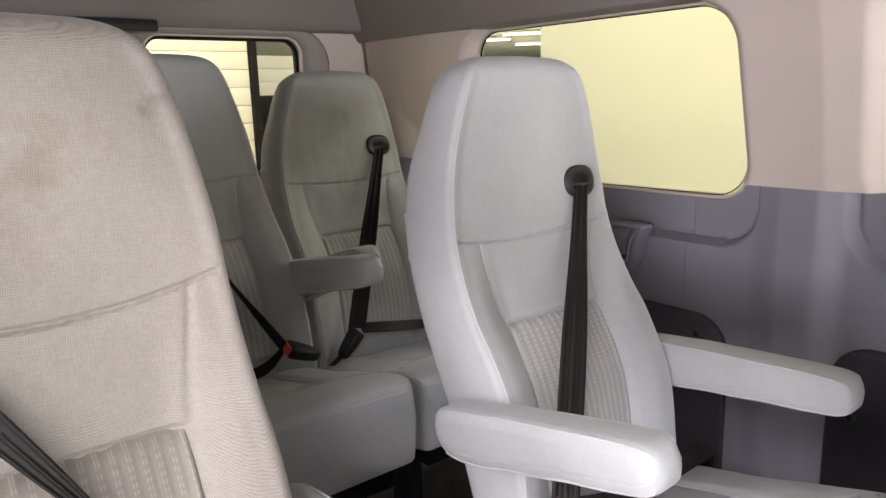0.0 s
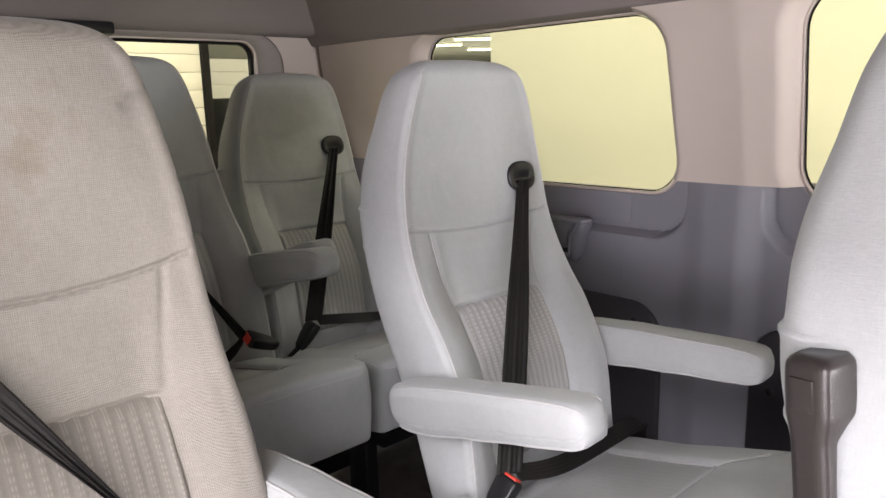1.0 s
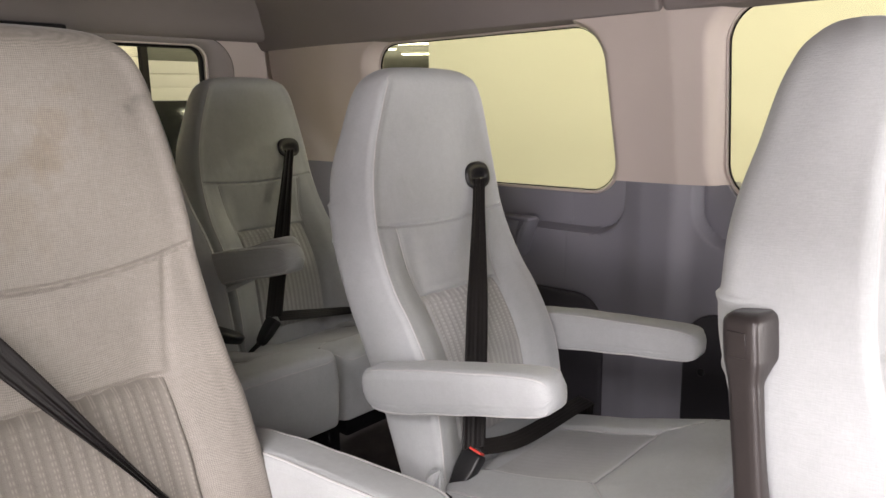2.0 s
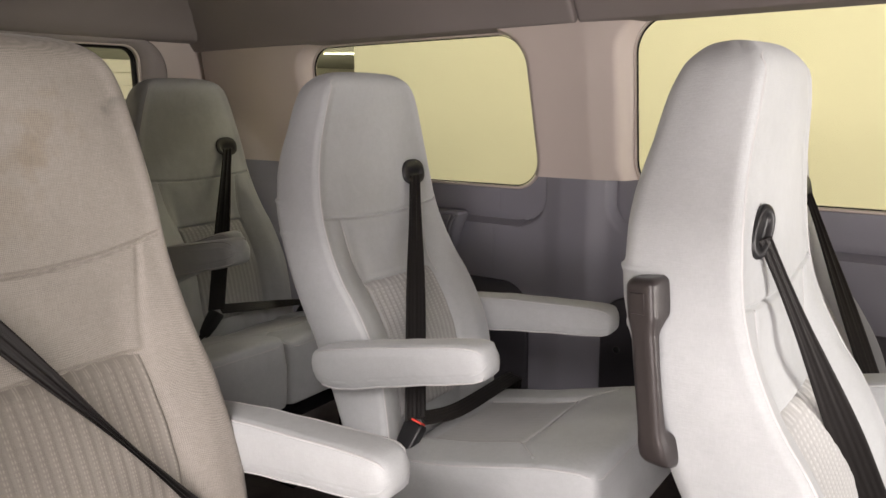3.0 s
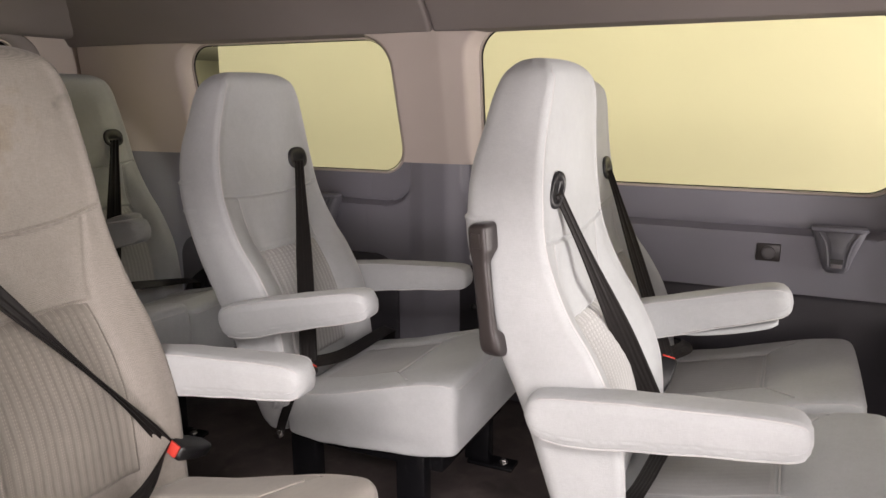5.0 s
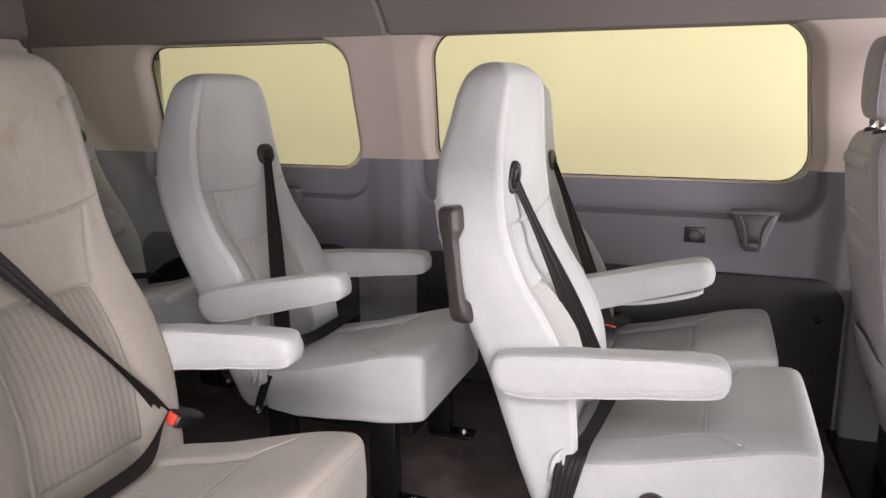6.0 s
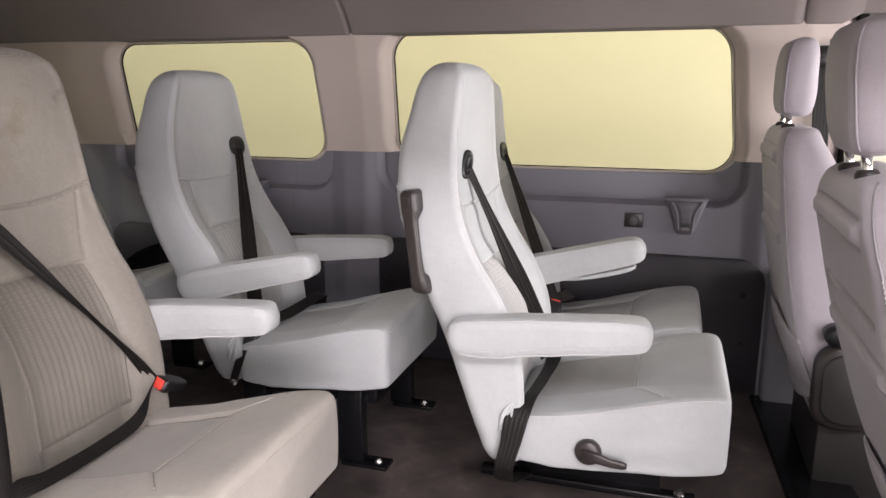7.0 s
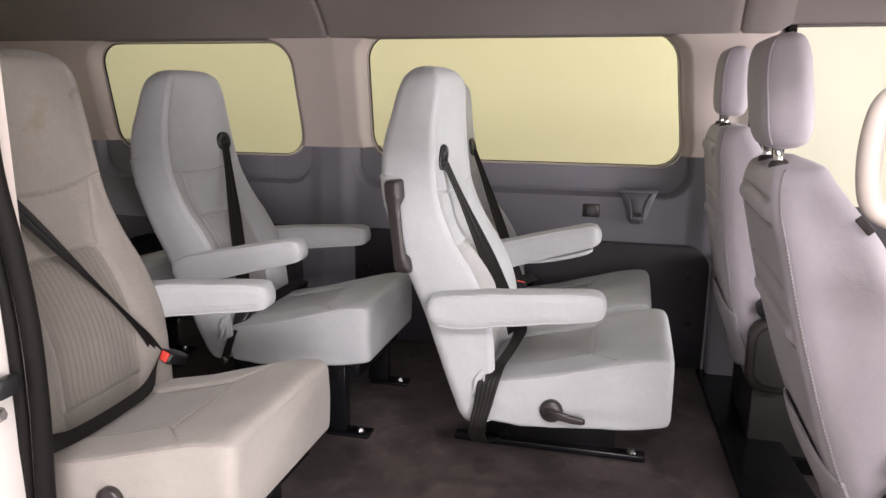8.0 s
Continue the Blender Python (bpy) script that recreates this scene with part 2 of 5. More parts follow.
# ---- mesh helpers ----
def mesh_of(name, bm, mat, smooth=True):
    bmesh.ops.recalc_face_normals(bm, faces=bm.faces)
    me = bpy.data.meshes.new(name)
    bm.to_mesh(me)
    bm.free()
    for p in me.polygons:
        p.use_smooth = smooth
    me.materials.append(mat)
    return me


def part(name, me, parent=None, m=None, label=""):
    """One mesh object under a thing or a part, at a pose in its parent's frame."""
    ob = new(name, me)
    if parent is not None:
        ob.parent = parent
    if m is not None:
        ob.matrix_basis = m
    if label:
        tagged(ob, label)
    return ob


def thing(name, label, category, m=None, group="", kind=""):
    ob = new(name)
    ob.empty_display_size = 0.05
    if m is not None:
        ob.matrix_basis = m
    return tagged(ob, label, category, group, kind)


def lerp_rows(rows, t):
    """Smooth values between rows sorted by their first number."""
    for i in range(len(rows) - 1):
        a, b = rows[i], rows[i + 1]
        if t <= b[0] or i == len(rows) - 2:
            k = min(1, max(0, (t - a[0]) / (b[0] - a[0])))
            p0, p3 = rows[max(0, i - 1)], rows[min(len(rows) - 1, i + 2)]
            out = []
            for j in range(1, len(a)):
                m0 = (b[j] - p0[j]) / (b[0] - p0[0]) * (b[0] - a[0]) if p0 is not a else b[j] - a[j]
                m1 = (p3[j] - a[j]) / (p3[0] - a[0]) * (b[0] - a[0]) if p3 is not b else b[j] - a[j]
                if (b[j] - a[j]) == 0:
                    m0 = m1 = 0
                k2, k3 = k * k, k * k * k
                out.append((2 * k3 - 3 * k2 + 1) * a[j] + (k3 - 2 * k2 + k) * m0 + (-2 * k3 + 3 * k2) * b[j] + (k3 - k2) * m1)
            return out


def loft(rings, close_ends=True, closed=True):
    bm = bmesh.new()
    vs = [[bm.verts.new(p) for p in r] for r in rings]
    n = len(vs[0])
    for a, b in zip(vs, vs[1:]):
        for i in range(n if closed else n - 1):
            j = (i + 1) % n
            bm.faces.new((a[i], a[j], b[j], b[i]))
    if close_ends and closed:
        bm.faces.new(vs[0][::-1])
        bm.faces.new(vs[-1])
    return bm


def round_rect(hx, hy, r, n=6):
    """A closed loop, counter-clockwise, of a rectangle with rounded corners."""
    pts = []
    for cx, cy, a0 in ((hx - r, hy - r, 0), (-hx + r, hy - r, 90), (-hx + r, -hy + r, 180), (hx - r, -hy + r, 270)):
        for i in range(n + 1):
            a = radians(a0 + 90 * i / n)
            pts.append((cx + r * math.cos(a), cy + r * math.sin(a)))
    return pts


def box(bm, x0, x1, y0, y1, z0, z1, bevel=0.0, seg=2, m=None):
    r = bmesh.ops.create_cube(bm, size=1.0)
    for v in r["verts"]:
        v.co = Vector(((x0 + x1) / 2 + v.co.x * (x1 - x0), (y0 + y1) / 2 + v.co.y * (y1 - y0), (z0 + z1) / 2 + v.co.z * (z1 - z0)))
    vs = r["verts"]
    if bevel:
        es = list({e for v in vs for e in v.link_edges})
        out = bmesh.ops.bevel(bm, geom=es, offset=bevel, segments=seg, affect="EDGES", profile=0.5)
        vs = list({v for f in out["faces"] for v in f.verts} | {v for v in vs if v.is_valid})
    if m is not None:
        for v in vs:
            v.co = m @ v.co
    return vs


def box_mesh(name, mat, *dims, bevel=0.0, seg=2, smooth=True):
    bm = bmesh.new()
    box(bm, *dims, bevel=bevel, seg=seg)
    me = mesh_of(name, bm, mat, False)
    if bevel and smooth:
        me.polygons.foreach_set("use_smooth", [True] * len(me.polygons))
        me.set_sharp_from_angle(angle=radians(40))
    return me


def tube(points, r, n=10, taper=None):
    """A round bar along points."""
    pts = [Vector(p) for p in points]
    rings = []
    side = None
    for i, p in enumerate(pts):
        d = (pts[min(i + 1, len(pts) - 1)] - pts[max(i - 1, 0)]).normalized()
        if side is None:
            side = d.orthogonal().normalized()
        side = (side - d * side.dot(d)).normalized()
        up = d.cross(side)
        rr = r if taper is None else taper[i]
        rings.append([p + (side * math.cos(2 * math.pi * k / n) + up * math.sin(2 * math.pi * k / n)) * rr for k in range(n)])
    return loft(rings)


def catmull(points, steps=8):
    pts = [Vector(p) for p in points]
    out = []
    for i in range(len(pts) - 1):
        p0, p1, p2, p3 = pts[max(0, i - 1)], pts[i], pts[i + 1], pts[min(len(pts) - 1, i + 2)]
        for s in range(steps):
            t = s / steps
            out.append(0.5 * (2 * p1 + (p2 - p0) * t + (2 * p0 - 5 * p1 + 4 * p2 - p3) * t * t + (3 * p1 - p0 - 3 * p2 + p3) * t ** 3))
    out.append(pts[-1])
    return out


def ribbon(rows, fold=0.0):
    """Belt webbing through rows of (point, half-width vector); fold: depth of lengthwise creases at the narrow end."""
    pts = catmull([r[0] for r in rows], 10)
    wid = catmull([r[1] for r in rows], 10)
    bm = bmesh.new()
    full = max(w.length for w in wid)
    rings = []
    for i, (p, w) in enumerate(zip(pts, wid)):
        d = (pts[min(i + 1, len(pts) - 1)] - pts[max(0, i - 1)]).normalized()
        n = d.cross(w).normalized()
        crease = fold * max(0.0, 1 - w.length / full * 0.92)
        top, bot = [], []
        for k in range(25):
            u = -1 + 2 * k / 24
            off = crease * math.cos(u * math.pi * 2.5) + 0.0004 * math.cos(u * math.pi * 5)
            top.append(p + w * u + n * (0.0007 + off))
            bot.append(p + w * u + n * (-0.0007 + off))
        rings.append(top + bot[::-1])
    bm.free()
    return loft(rings)


# ---- the rear passenger seat, built in its own frame: x ahead, y to its left, origin on the floor ----
BACK_ROWS = [  # height, back, front edge, half width
    (0.205, -0.018, 0.0, 0.185), (0.22, -0.045, 0.028, 0.208), (0.28, -0.068, 0.040, 0.219), (0.39, -0.106, 0.038, 0.220),
    (0.50, -0.140, 0.030, 0.220), (0.57, -0.166, 0.010, 0.220), (0.64, -0.196, -0.024, 0.220), (0.70, -0.219, -0.061, 0.219), (0.77, -0.240, -0.092, 0.216),
    (0.83, -0.252, -0.108, 0.213), (0.90, -0.254, -0.114, 0.207), (0.96, -0.249, -0.115, 0.196), (1.02, -0.235, -0.114, 0.181),
    (1.07, -0.224, -0.111, 0.166), (1.10, -0.214, -0.111, 0.153), (1.12, -0.205, -0.115, 0.139), (1.134, -0.193, -0.126, 0.119), (1.142, -0.181, -0.140, 0.095), (1.145, -0.171, -0.154, 0.07),
]
SEAM_Z = 0.828
PAD_Z, PAD_W = 0.674, 0.125


def smooth_step(t):
    t = max(0.0, min(1.0, t))
    return t * t * (3 - 2 * t)


def hollow(y, z):
    """How far the middle of the backrest lies behind its side bolsters."""
    k = max(0.0, min(1.0, (SEAM_Z + 0.03 - z) / 0.17))
    k = k * k * (3 - 2 * k)
    e = max(0.0, min(1.0, (abs(y) - 0.100) / 0.095))
    return 0.038 * k * (1 - e * e * (3 - 2 * e))


def front_x(y, z):
    xb, xf, w = lerp_rows(BACK_ROWS, z)
    u = min(1, abs(y) / w)
    return xf + 0.012 * (1 - u * u) - hollow(y, z)


def ridge(y, z, w):
    """Raised rim just inside the front edge."""
    return 0.0032 * math.exp(-((abs(y) - (w - 0.016)) / 0.008) ** 2) * smooth_step((1.13 - z) / 0.03)


def groove(d, width=0.004, depth=0.005):
    return depth * math.exp(-(d / width) ** 2)


def hem(z):
    """Folded hems of the back cover."""
    return 0.0026 * (math.exp(-((z - 0.868) / 0.005) ** 2) + math.exp(-((z - 0.792) / 0.005) ** 2)) + 0.003 * smooth_step((0.872 - z) / 0.004)


def back_section(z, seam=SEAM_Z, deep=0.0026, pad=PAD_Z, pw=PAD_W, sag=0.014):
    """Points round the backrest at height z: the front with its seams, then the sides and back."""
    xb, xf, w = lerp_rows(BACK_ROWS, z)
    r = min(0.017, (xf - xb) * 0.45, w * 0.4)
    pts = []
    nf = 84
    inset = w - r * 0.9
    for i in range(nf + 1):
        y = -inset + 2 * inset * i / nf
        u = abs(y) / w
        x = xf + 0.012 * (1 - u * u) - hollow(y, z) + ridge(y, z, w)
        sz = seam - sag * (1 - (y / 0.2) ** 2)
        x -= groove(z - sz, 0.0028, 0.0062)
        x += 0.0006 * math.sin(y * 150 + 3 * math.sin(y * 31)) * math.exp(-abs(z - sz) / 0.012)
        if z < sz:
            vy = pw + 0.002 + 0.02 * max(0, (z - pad) / 0.15)
            x -= groove(abs(y) - vy, 0.0042, deep)
            if z > pad:
                x += 0.005 * max(0, 1 - (abs(y) / vy) ** 4) * max(0, min(1, (sz - z) / 0.03)) * max(0, min(1, (z - pad) / 0.012)) ** 0.5
        if z < pad and abs(y) < pw:
            x -= 0.009 * min(1, (pad - z) / 0.006) * min(1, (pw - abs(y)) / 0.006)
        pts.append((x, y))
    n = 6
    edge = xf + 0.012 * (1 - (inset / w) ** 2) + ridge(inset, z, w)
    for i in range(1, n + 1):
        a = radians(90 * i / n)
        pts.append((edge - r + r * math.cos(a), w - r * 0.9 + r * 0.9 * math.sin(a)))
    rb = min(0.035, (xf - xb) * 0.45)
    x0 = pts[-1][0]
    for i in range(1, 6):
        pts.append((x0 + (xb + rb - x0) * i / 6, w + 0.004 * math.sin(math.pi * i / 6)))
    for i in range(n + 1):
        a = radians(90 + 90 * i / n)
        pts.append((xb + rb + (rb + hem(z)) * math.cos(a), w - rb + (rb + hem(z)) * math.sin(a)))
    for i in range(1, 12):
        y = (w - rb) * (1 - 2 * i / 12)
        pts.append((xb - 0.006 * (1 - (y / w) ** 2) - hem(z), y))
    half = [p for p in pts[nf + 1:nf + 1 + n + 5 + n + 1]]
    pts += [(x, -y) for x, y in half[::-1]]
    return [(x, y, z) for x, y in pts]


def back_mesh(seam=SEAM_Z, deep=0.0026, pad=PAD_Z, pw=PAD_W, sag=0.014):
    zs, z = [], 0.205
    while z < 1.145:
        zs.append(z)
        fine = abs(z - 0.84) < 0.05 or abs(z - pad) < 0.02 or z > 1.09 or z < 0.24
        z += 0.0022 if fine else 0.008
    zs.append(1.145)
    bm = loft([back_section(z, seam, deep, pad, pw, sag) for z in zs])
    for v in bm.verts:
        n3 = noise.noise(v.co * 7.0) * 0.0028 + noise.noise(v.co * 27.0) * 0.0005
        v.co.x += n3
        v.co.y += noise.noise(v.co * 8.0 + Vector((5, 0, 0))) * 0.003
    return mesh_of("backrest", bm, M_CLOTH)


def rib_panel_mesh(pad=PAD_Z, pw=PAD_W):
    """Padded insert of the backrest with lengthwise ribs, gathered at its upper edge."""
    bm = bmesh.new()
    nu, nv, pitch = 128, 44, 0.0155
    grid = []
    for j in range(nv + 1):
        row = []
        for i in range(nu + 1):
            y = (pw - 0.002) * (-1 + 2 * i / nu)
            e = min(1.0, (pw - 0.002 - abs(y)) / 0.008, j / 1.5, (nv - j) / 1.5)
            rib = 0.0010 * abs(math.sin(math.pi * (y / pitch + 0.5))) ** 0.6
            z = 0.36 + (pad - 0.003 - 0.36) * j / nv
            gather = 0.0022 * math.sin(y * 210 + 2 * math.sin(y * 37)) * max(0.0, 1 - (pad - z) / 0.022)
            x = front_x(y, z) - 0.013 + e * (0.012 + rib) + gather + 0.002 * noise.noise(Vector((y * 20, z * 25, 0)))
            row.append(bm.verts.new((x, y, z)))
        grid.append(row)
    for a, b in zip(grid, grid[1:]):
        for i in range(nu):
            bm.faces.new((a[i], a[i + 1], b[i + 1], b[i]))
    return mesh_of("ribbed_insert", bm, M_RIB)


CUSHION_ROWS = [  # along, top, bottom, half width
    (0.0, 0.312, 0.235, 0.20), (0.02, 0.324, 0.216, 0.222), (0.10, 0.342, 0.214, 0.232), (0.20, 0.366, 0.220, 0.235), (0.30, 0.394, 0.228, 0.235),
    (0.39, 0.417, 0.240, 0.234), (0.45, 0.427, 0.250, 0.232), (0.474, 0.426, 0.254, 0.228), (0.486, 0.419, 0.258, 0.220), (0.491, 0.405, 0.266, 0.208),
]


def cushion_top(x, y):
    zt, zb, w = lerp_rows(CUSHION_ROWS, x)
    sunk = smooth_step((PAD_W + 0.018 - abs(y)) / 0.030) * smooth_step((0.36 - x) / 0.09)
    return zt + 0.010 * (1 - min(1, abs(y) / w) ** 4) - 0.009 * sunk


def cushion_mesh():
    xs, x = [], 0.0
    while x < 0.491:
        xs.append(x)
        x += 0.003 if (x > 0.45 or abs(x - 0.285) < 0.012 or x < 0.025) else 0.009
    xs.append(0.491)
    rings = []
    for x in xs:
        zt, zb, w = lerp_rows(CUSHION_ROWS, x)
        r = min(0.017, (zt - zb) * 0.4)
        pts = []
        nf = 84
        for i in range(nf + 1):
            y = (w - r) * (-1 + 2 * i / nf)
            z = cushion_top(x, y)
            z -= groove(abs(y) - PAD_W, 0.0055, 0.005) if x < 0.29 else 0
            z -= groove(x - 0.285 - 0.9 * max(0, abs(y) - PAD_W), 0.0055, 0.005)
            pts.append((y, z))
        for i in range(1, 7):
            a = radians(90 - 15 * i)
            pts.append((w - r + r * math.cos(a), pts[nf][1] - r + r * math.sin(a)))
        zc = pts[-1][1]
        for i in range(1, 15):
            k = i / 15
            pts.append((w + 0.006 * math.sin(math.pi * k), zc + (zb + 0.012 - zc) * k))
        for i in range(5):
            a = radians(-90 * i / 4)
            pts.append((w - 0.012 + 0.012 * math.cos(a), zb + 0.012 + 0.012 * math.sin(a)))
        side = pts[nf + 1:]
        pts += [(-y, z) for y, z in side[::-1]]
        rings.append([(x, y, z) for y, z in pts])
    bm = loft(rings)
    for v in bm.verts:
        v.co.z += noise.noise(v.co * 9.0) * 0.004
        v.co.y += noise.noise(v.co * 11.0 + Vector((3, 0, 0))) * 0.003
        side = smooth_step((abs(v.co.y) - 0.20) / 0.03) * smooth_step((0.41 - v.co.z) / 0.05)
        fold = math.sin(v.co.z * 95 - v.co.x * 26 + 3 * noise.noise(v.co * 6.0))
        v.co.y += (1 if v.co.y > 0 else -1) * 0.0028 * side * fold * max(0.0, noise.noise(Vector((v.co.x * 5, v.co.z * 7, 4))) + 0.35)
        if v.co.z < 0.27:
            v.co.z += 0.006 * noise.noise(Vector((v.co.x * 14, v.co.y * 14, 2)))
    return mesh_of("seat_cushion", bm, M_CLOTH)


def cushion_rib_mesh():
    """Ribbed insert in the rear half of the cushion's top, ribs running fore and aft."""
    bm = bmesh.new()
    nu, nv, pitch = 96, 30, 0.0155
    grid = []
    for j in range(nv + 1):
        row = []
        for i in range(nu + 1):
            y = (PAD_W - 0.004) * (-1 + 2 * i / nu)
            x = 0.055 + 0.226 * j / nv
            e = min(1.0, (PAD_W - 0.004 - abs(y)) / 0.006, j / 1.2, (nv - j) / 1.2)
            z = cushion_top(x, y) + noise.noise(Vector((x, y, cushion_top(x, y))) * 9.0) * 0.004
            z += -0.003 + e * (0.0042 + 0.0003 * abs(math.sin(math.pi * (y / pitch + 0.5))) ** 0.6)
            row.append(bm.verts.new((x, y, z)))
        grid.append(row)
    for a, b in zip(grid, grid[1:]):
        for i in range(nu):
            bm.faces.new((a[i], a[i + 1], b[i + 1], b[i]))
    return mesh_of("ribbed_insert", bm, M_RIB_SEAT)


ARM_ROWS = [  # along, underside, top, half width
    (-0.022, -0.006, 0.012, 0.012), (-0.016, -0.020, 0.027, 0.022), (-0.005, -0.030, 0.036, 0.028), (0.012, -0.037, 0.040, 0.030), (0.05, -0.042, 0.043, 0.032), (0.15, -0.036, 0.044, 0.033),
    (0.27, -0.029, 0.043, 0.034), (0.345, -0.025, 0.040, 0.034), (0.365, -0.021, 0.036, 0.031), (0.376, -0.012, 0.028, 0.024), (0.380, 0.0, 0.018, 0.012)]


def arm_mesh():
    """Padded armrest along x from its hinge at the origin, its cover sewn along the upper and lower edges."""
    rings = []
    for i in range(91):
        x = -0.022 + 0.402 * i / 90
        lo, hi, w = lerp_rows(ARM_ROWS, x)
        c, h = (lo + hi) / 2, (hi - lo) / 2
        loop = round_rect(w, h, min(0.014, w * 0.9, h * 0.9), 5)
        ring = []
        for e, ((ya, za), (yb, zb)) in enumerate(zip(loop, loop[1:] + loop[:1])):
            m = 22 if e in (11, 23) else 1
            for k in range(m):
                y, z = ya + (yb - ya) * k / m, za + (zb - za) * k / m
                if m > 1:
                    pucker = 1 + 0.5 * math.sin(x * 260 + 4 * math.sin(x * 60))
                    dip = 0.0030 * math.exp(-((z + h - 0.0165) / 0.0022) ** 2) * pucker + 0.0014 * math.exp(-((h - 0.014 - z) / 0.002) ** 2)
                    swell = 0.0025 * (1 - (z / h) ** 2)
                    y += math.copysign(swell - dip, y)
                ring.append((x, y, c + z))
        rings.append(ring)
    bm = loft(rings)
    for v in bm.verts:
        v.co.z += noise.noise(v.co * 16.0) * 0.002
    return mesh_of("armrest", bm, M_CLOTH)


def arm_welt_mesh(side):
    """Piping along the upper edge, round the tip and back along the lower edge."""
    top, low = [], []
    for i in range(40):
        x = 0.004 + 0.364 * i / 39
        lo, hi, w = lerp_rows(ARM_ROWS, x)
        top.append((x, side * (w - 0.0035), hi - 0.0035 + noise.noise(Vector((x, side * w, hi)) * 16.0) * 0.002))
        low.append((x, side * (w - 0.0035), lo + 0.0035 + noise.noise(Vector((x, side * w, lo)) * 16.0) * 0.002))
    tip = [(0.3725, side * 0.0225, z) for z in (0.024, 0.014, 0.002, -0.008)]
    return mesh_of("welt", tube(top + tip + low[::-1], 0.0017, 6), M_WELT)


def lower_pad_mesh():
    """Loose lower half of the armrest cover, gaping a little towards the tip."""
    rows = [(0.19, -0.035, -0.031, 0.020), (0.22, -0.039, -0.031, 0.027), (0.28, -0.042, -0.031, 0.030), (0.335, -0.040, -0.029, 0.029), (0.35, -0.036, -0.030, 0.02)]
    rings = []
    for i in range(31):
        x = 0.19 + 0.16 * i / 30
        lo, hi, w = lerp_rows(rows, x)
        h = (hi - lo) / 2
        rings.append([(x, y, (lo + hi) / 2 + z) for y, z in round_rect(w, h, min(0.008, h * 0.9), 4)])
    return mesh_of("lower_pad", loft(rings), M_CLOTH)


def guide_mesh():
    """Oval belt guide with a slot and a raised rim; it faces x."""
    rings = []
    for s, x in ((0.96, -0.004), (1.02, 0.0), (1.0, 0.003), (0.88, 0.0055), (0.72, 0.005), (0.60, 0.001), (0.55, 0.0)):
        ring = []
        for k in range(36):
            a = 2 * math.pi * k / 36
            ca, sa_ = math.cos(a), math.sin(a)
            f = (abs(ca) ** 2.5 + abs(sa_) ** 2.5) ** -0.4
            y, z = 0.041 * f * ca, 0.031 * f * sa_
            ring.append((x, y * s, z * s if s > 0.7 else z * s * 0.42 - 0.007))
        rings.append(ring)
    return mesh_of("belt_guide", loft(rings), M_BLACK)


def grab_handle_mesh():
    """Moulded bracket handle: a straight bar between two blocks that stand on the seat; feet towards +x."""
    rows = [(-0.122, 0.000, 0.030, 0.014), (-0.117, -0.012, 0.030, 0.017), (-0.108, -0.022, 0.030, 0.0185), (-0.092, -0.0265, 0.029, 0.018), (-0.080, -0.028, 0.020, 0.0165), (-0.068, -0.0285, 0.002, 0.0155),
            (0.050, -0.0285, 0.001, 0.0155), (0.064, -0.029, 0.014, 0.017), (0.074, -0.029, 0.026, 0.0185), (0.108, -0.027, 0.030, 0.0185), (0.116, -0.023, 0.030, 0.0175), (0.120, -0.014, 0.028, 0.014)]
    rings = []
    for i in range(97):
        z = -0.122 + 0.242 * i / 96
        xo, xi, w = lerp_rows(rows, z)
        rings.append([((xo + xi) / 2 + a, b, z) for a, b in round_rect((xi - xo) / 2, w, 0.010, 5)])
    return mesh_of("grab_handle", loft(rings), M_BROWN)


def lever_mesh():
    rings = []
    for s, y in ((0.030, 0.002), (0.030, -0.010), (0.026, -0.016), (0.014, -0.018)):
        rings.append([(s * math.cos(2 * math.pi * k / 24), y, s * math.sin(2 * math.pi * k / 24)) for k in range(24)])
    bm = loft(rings)
    arm = []
    for x, w, z in ((-0.012, 0.013, 0.0), (0.025, 0.012, -0.005), (0.05, 0.010, -0.011), (0.078, 0.009, -0.013), (0.086, 0.006, -0.013)):
        arm.append([(x, -0.021 + a, z + b) for a, b in round_rect(0.006, w, 0.005, 3)])
    b2 = loft(arm)
    tmp = bpy.data.meshes.new("tmp")
    b2.to_mesh(tmp)
    b2.free()
    bm.from_mesh(tmp)
    bpy.data.meshes.remove(tmp)
    return mesh_of("recline_lever", bm, M_BROWN)


def buckle_mesh():
    rings = []
    for z, hx, hy in ((-0.050, 0.010, 0.010), (-0.040, 0.012, 0.016), (-0.01, 0.013, 0.022), (0.03, 0.014, 0.024), (0.036, 0.012, 0.022)):
        rings.append([(x, y, z) for x, y in round_rect(hx, hy, 0.006, 3)])
    return mesh_of("buckle", loft(rings), M_BLACK)


def bolt_mesh():
    bm = bmesh.new()
    bmesh.ops.create_cone(bm, cap_ends=True, segments=20, radius1=0.014, radius2=0.014, depth=0.003, matrix=pose(0, 0, 0.0015))
    bmesh.ops.create_cone(bm, cap_ends=True, segments=6, radius1=0.010, radius2=0.009, depth=0.009, matrix=pose(0, 0, 0.0075))
    return mesh_of("bolt", bm, M_BOLT, False)


ME_BACK, ME_CUSH = back_mesh(), cushion_mesh()
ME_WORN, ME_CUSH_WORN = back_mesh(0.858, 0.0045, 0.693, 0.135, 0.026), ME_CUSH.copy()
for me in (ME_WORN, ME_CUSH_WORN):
    # backrest gets the cloth with shade painted in, cushion the paler soiled one
    me.materials[0] = M_SOILED_SHADED if me is ME_WORN else M_SOILED_SEAT
ME_CRIB = cushion_rib_mesh()
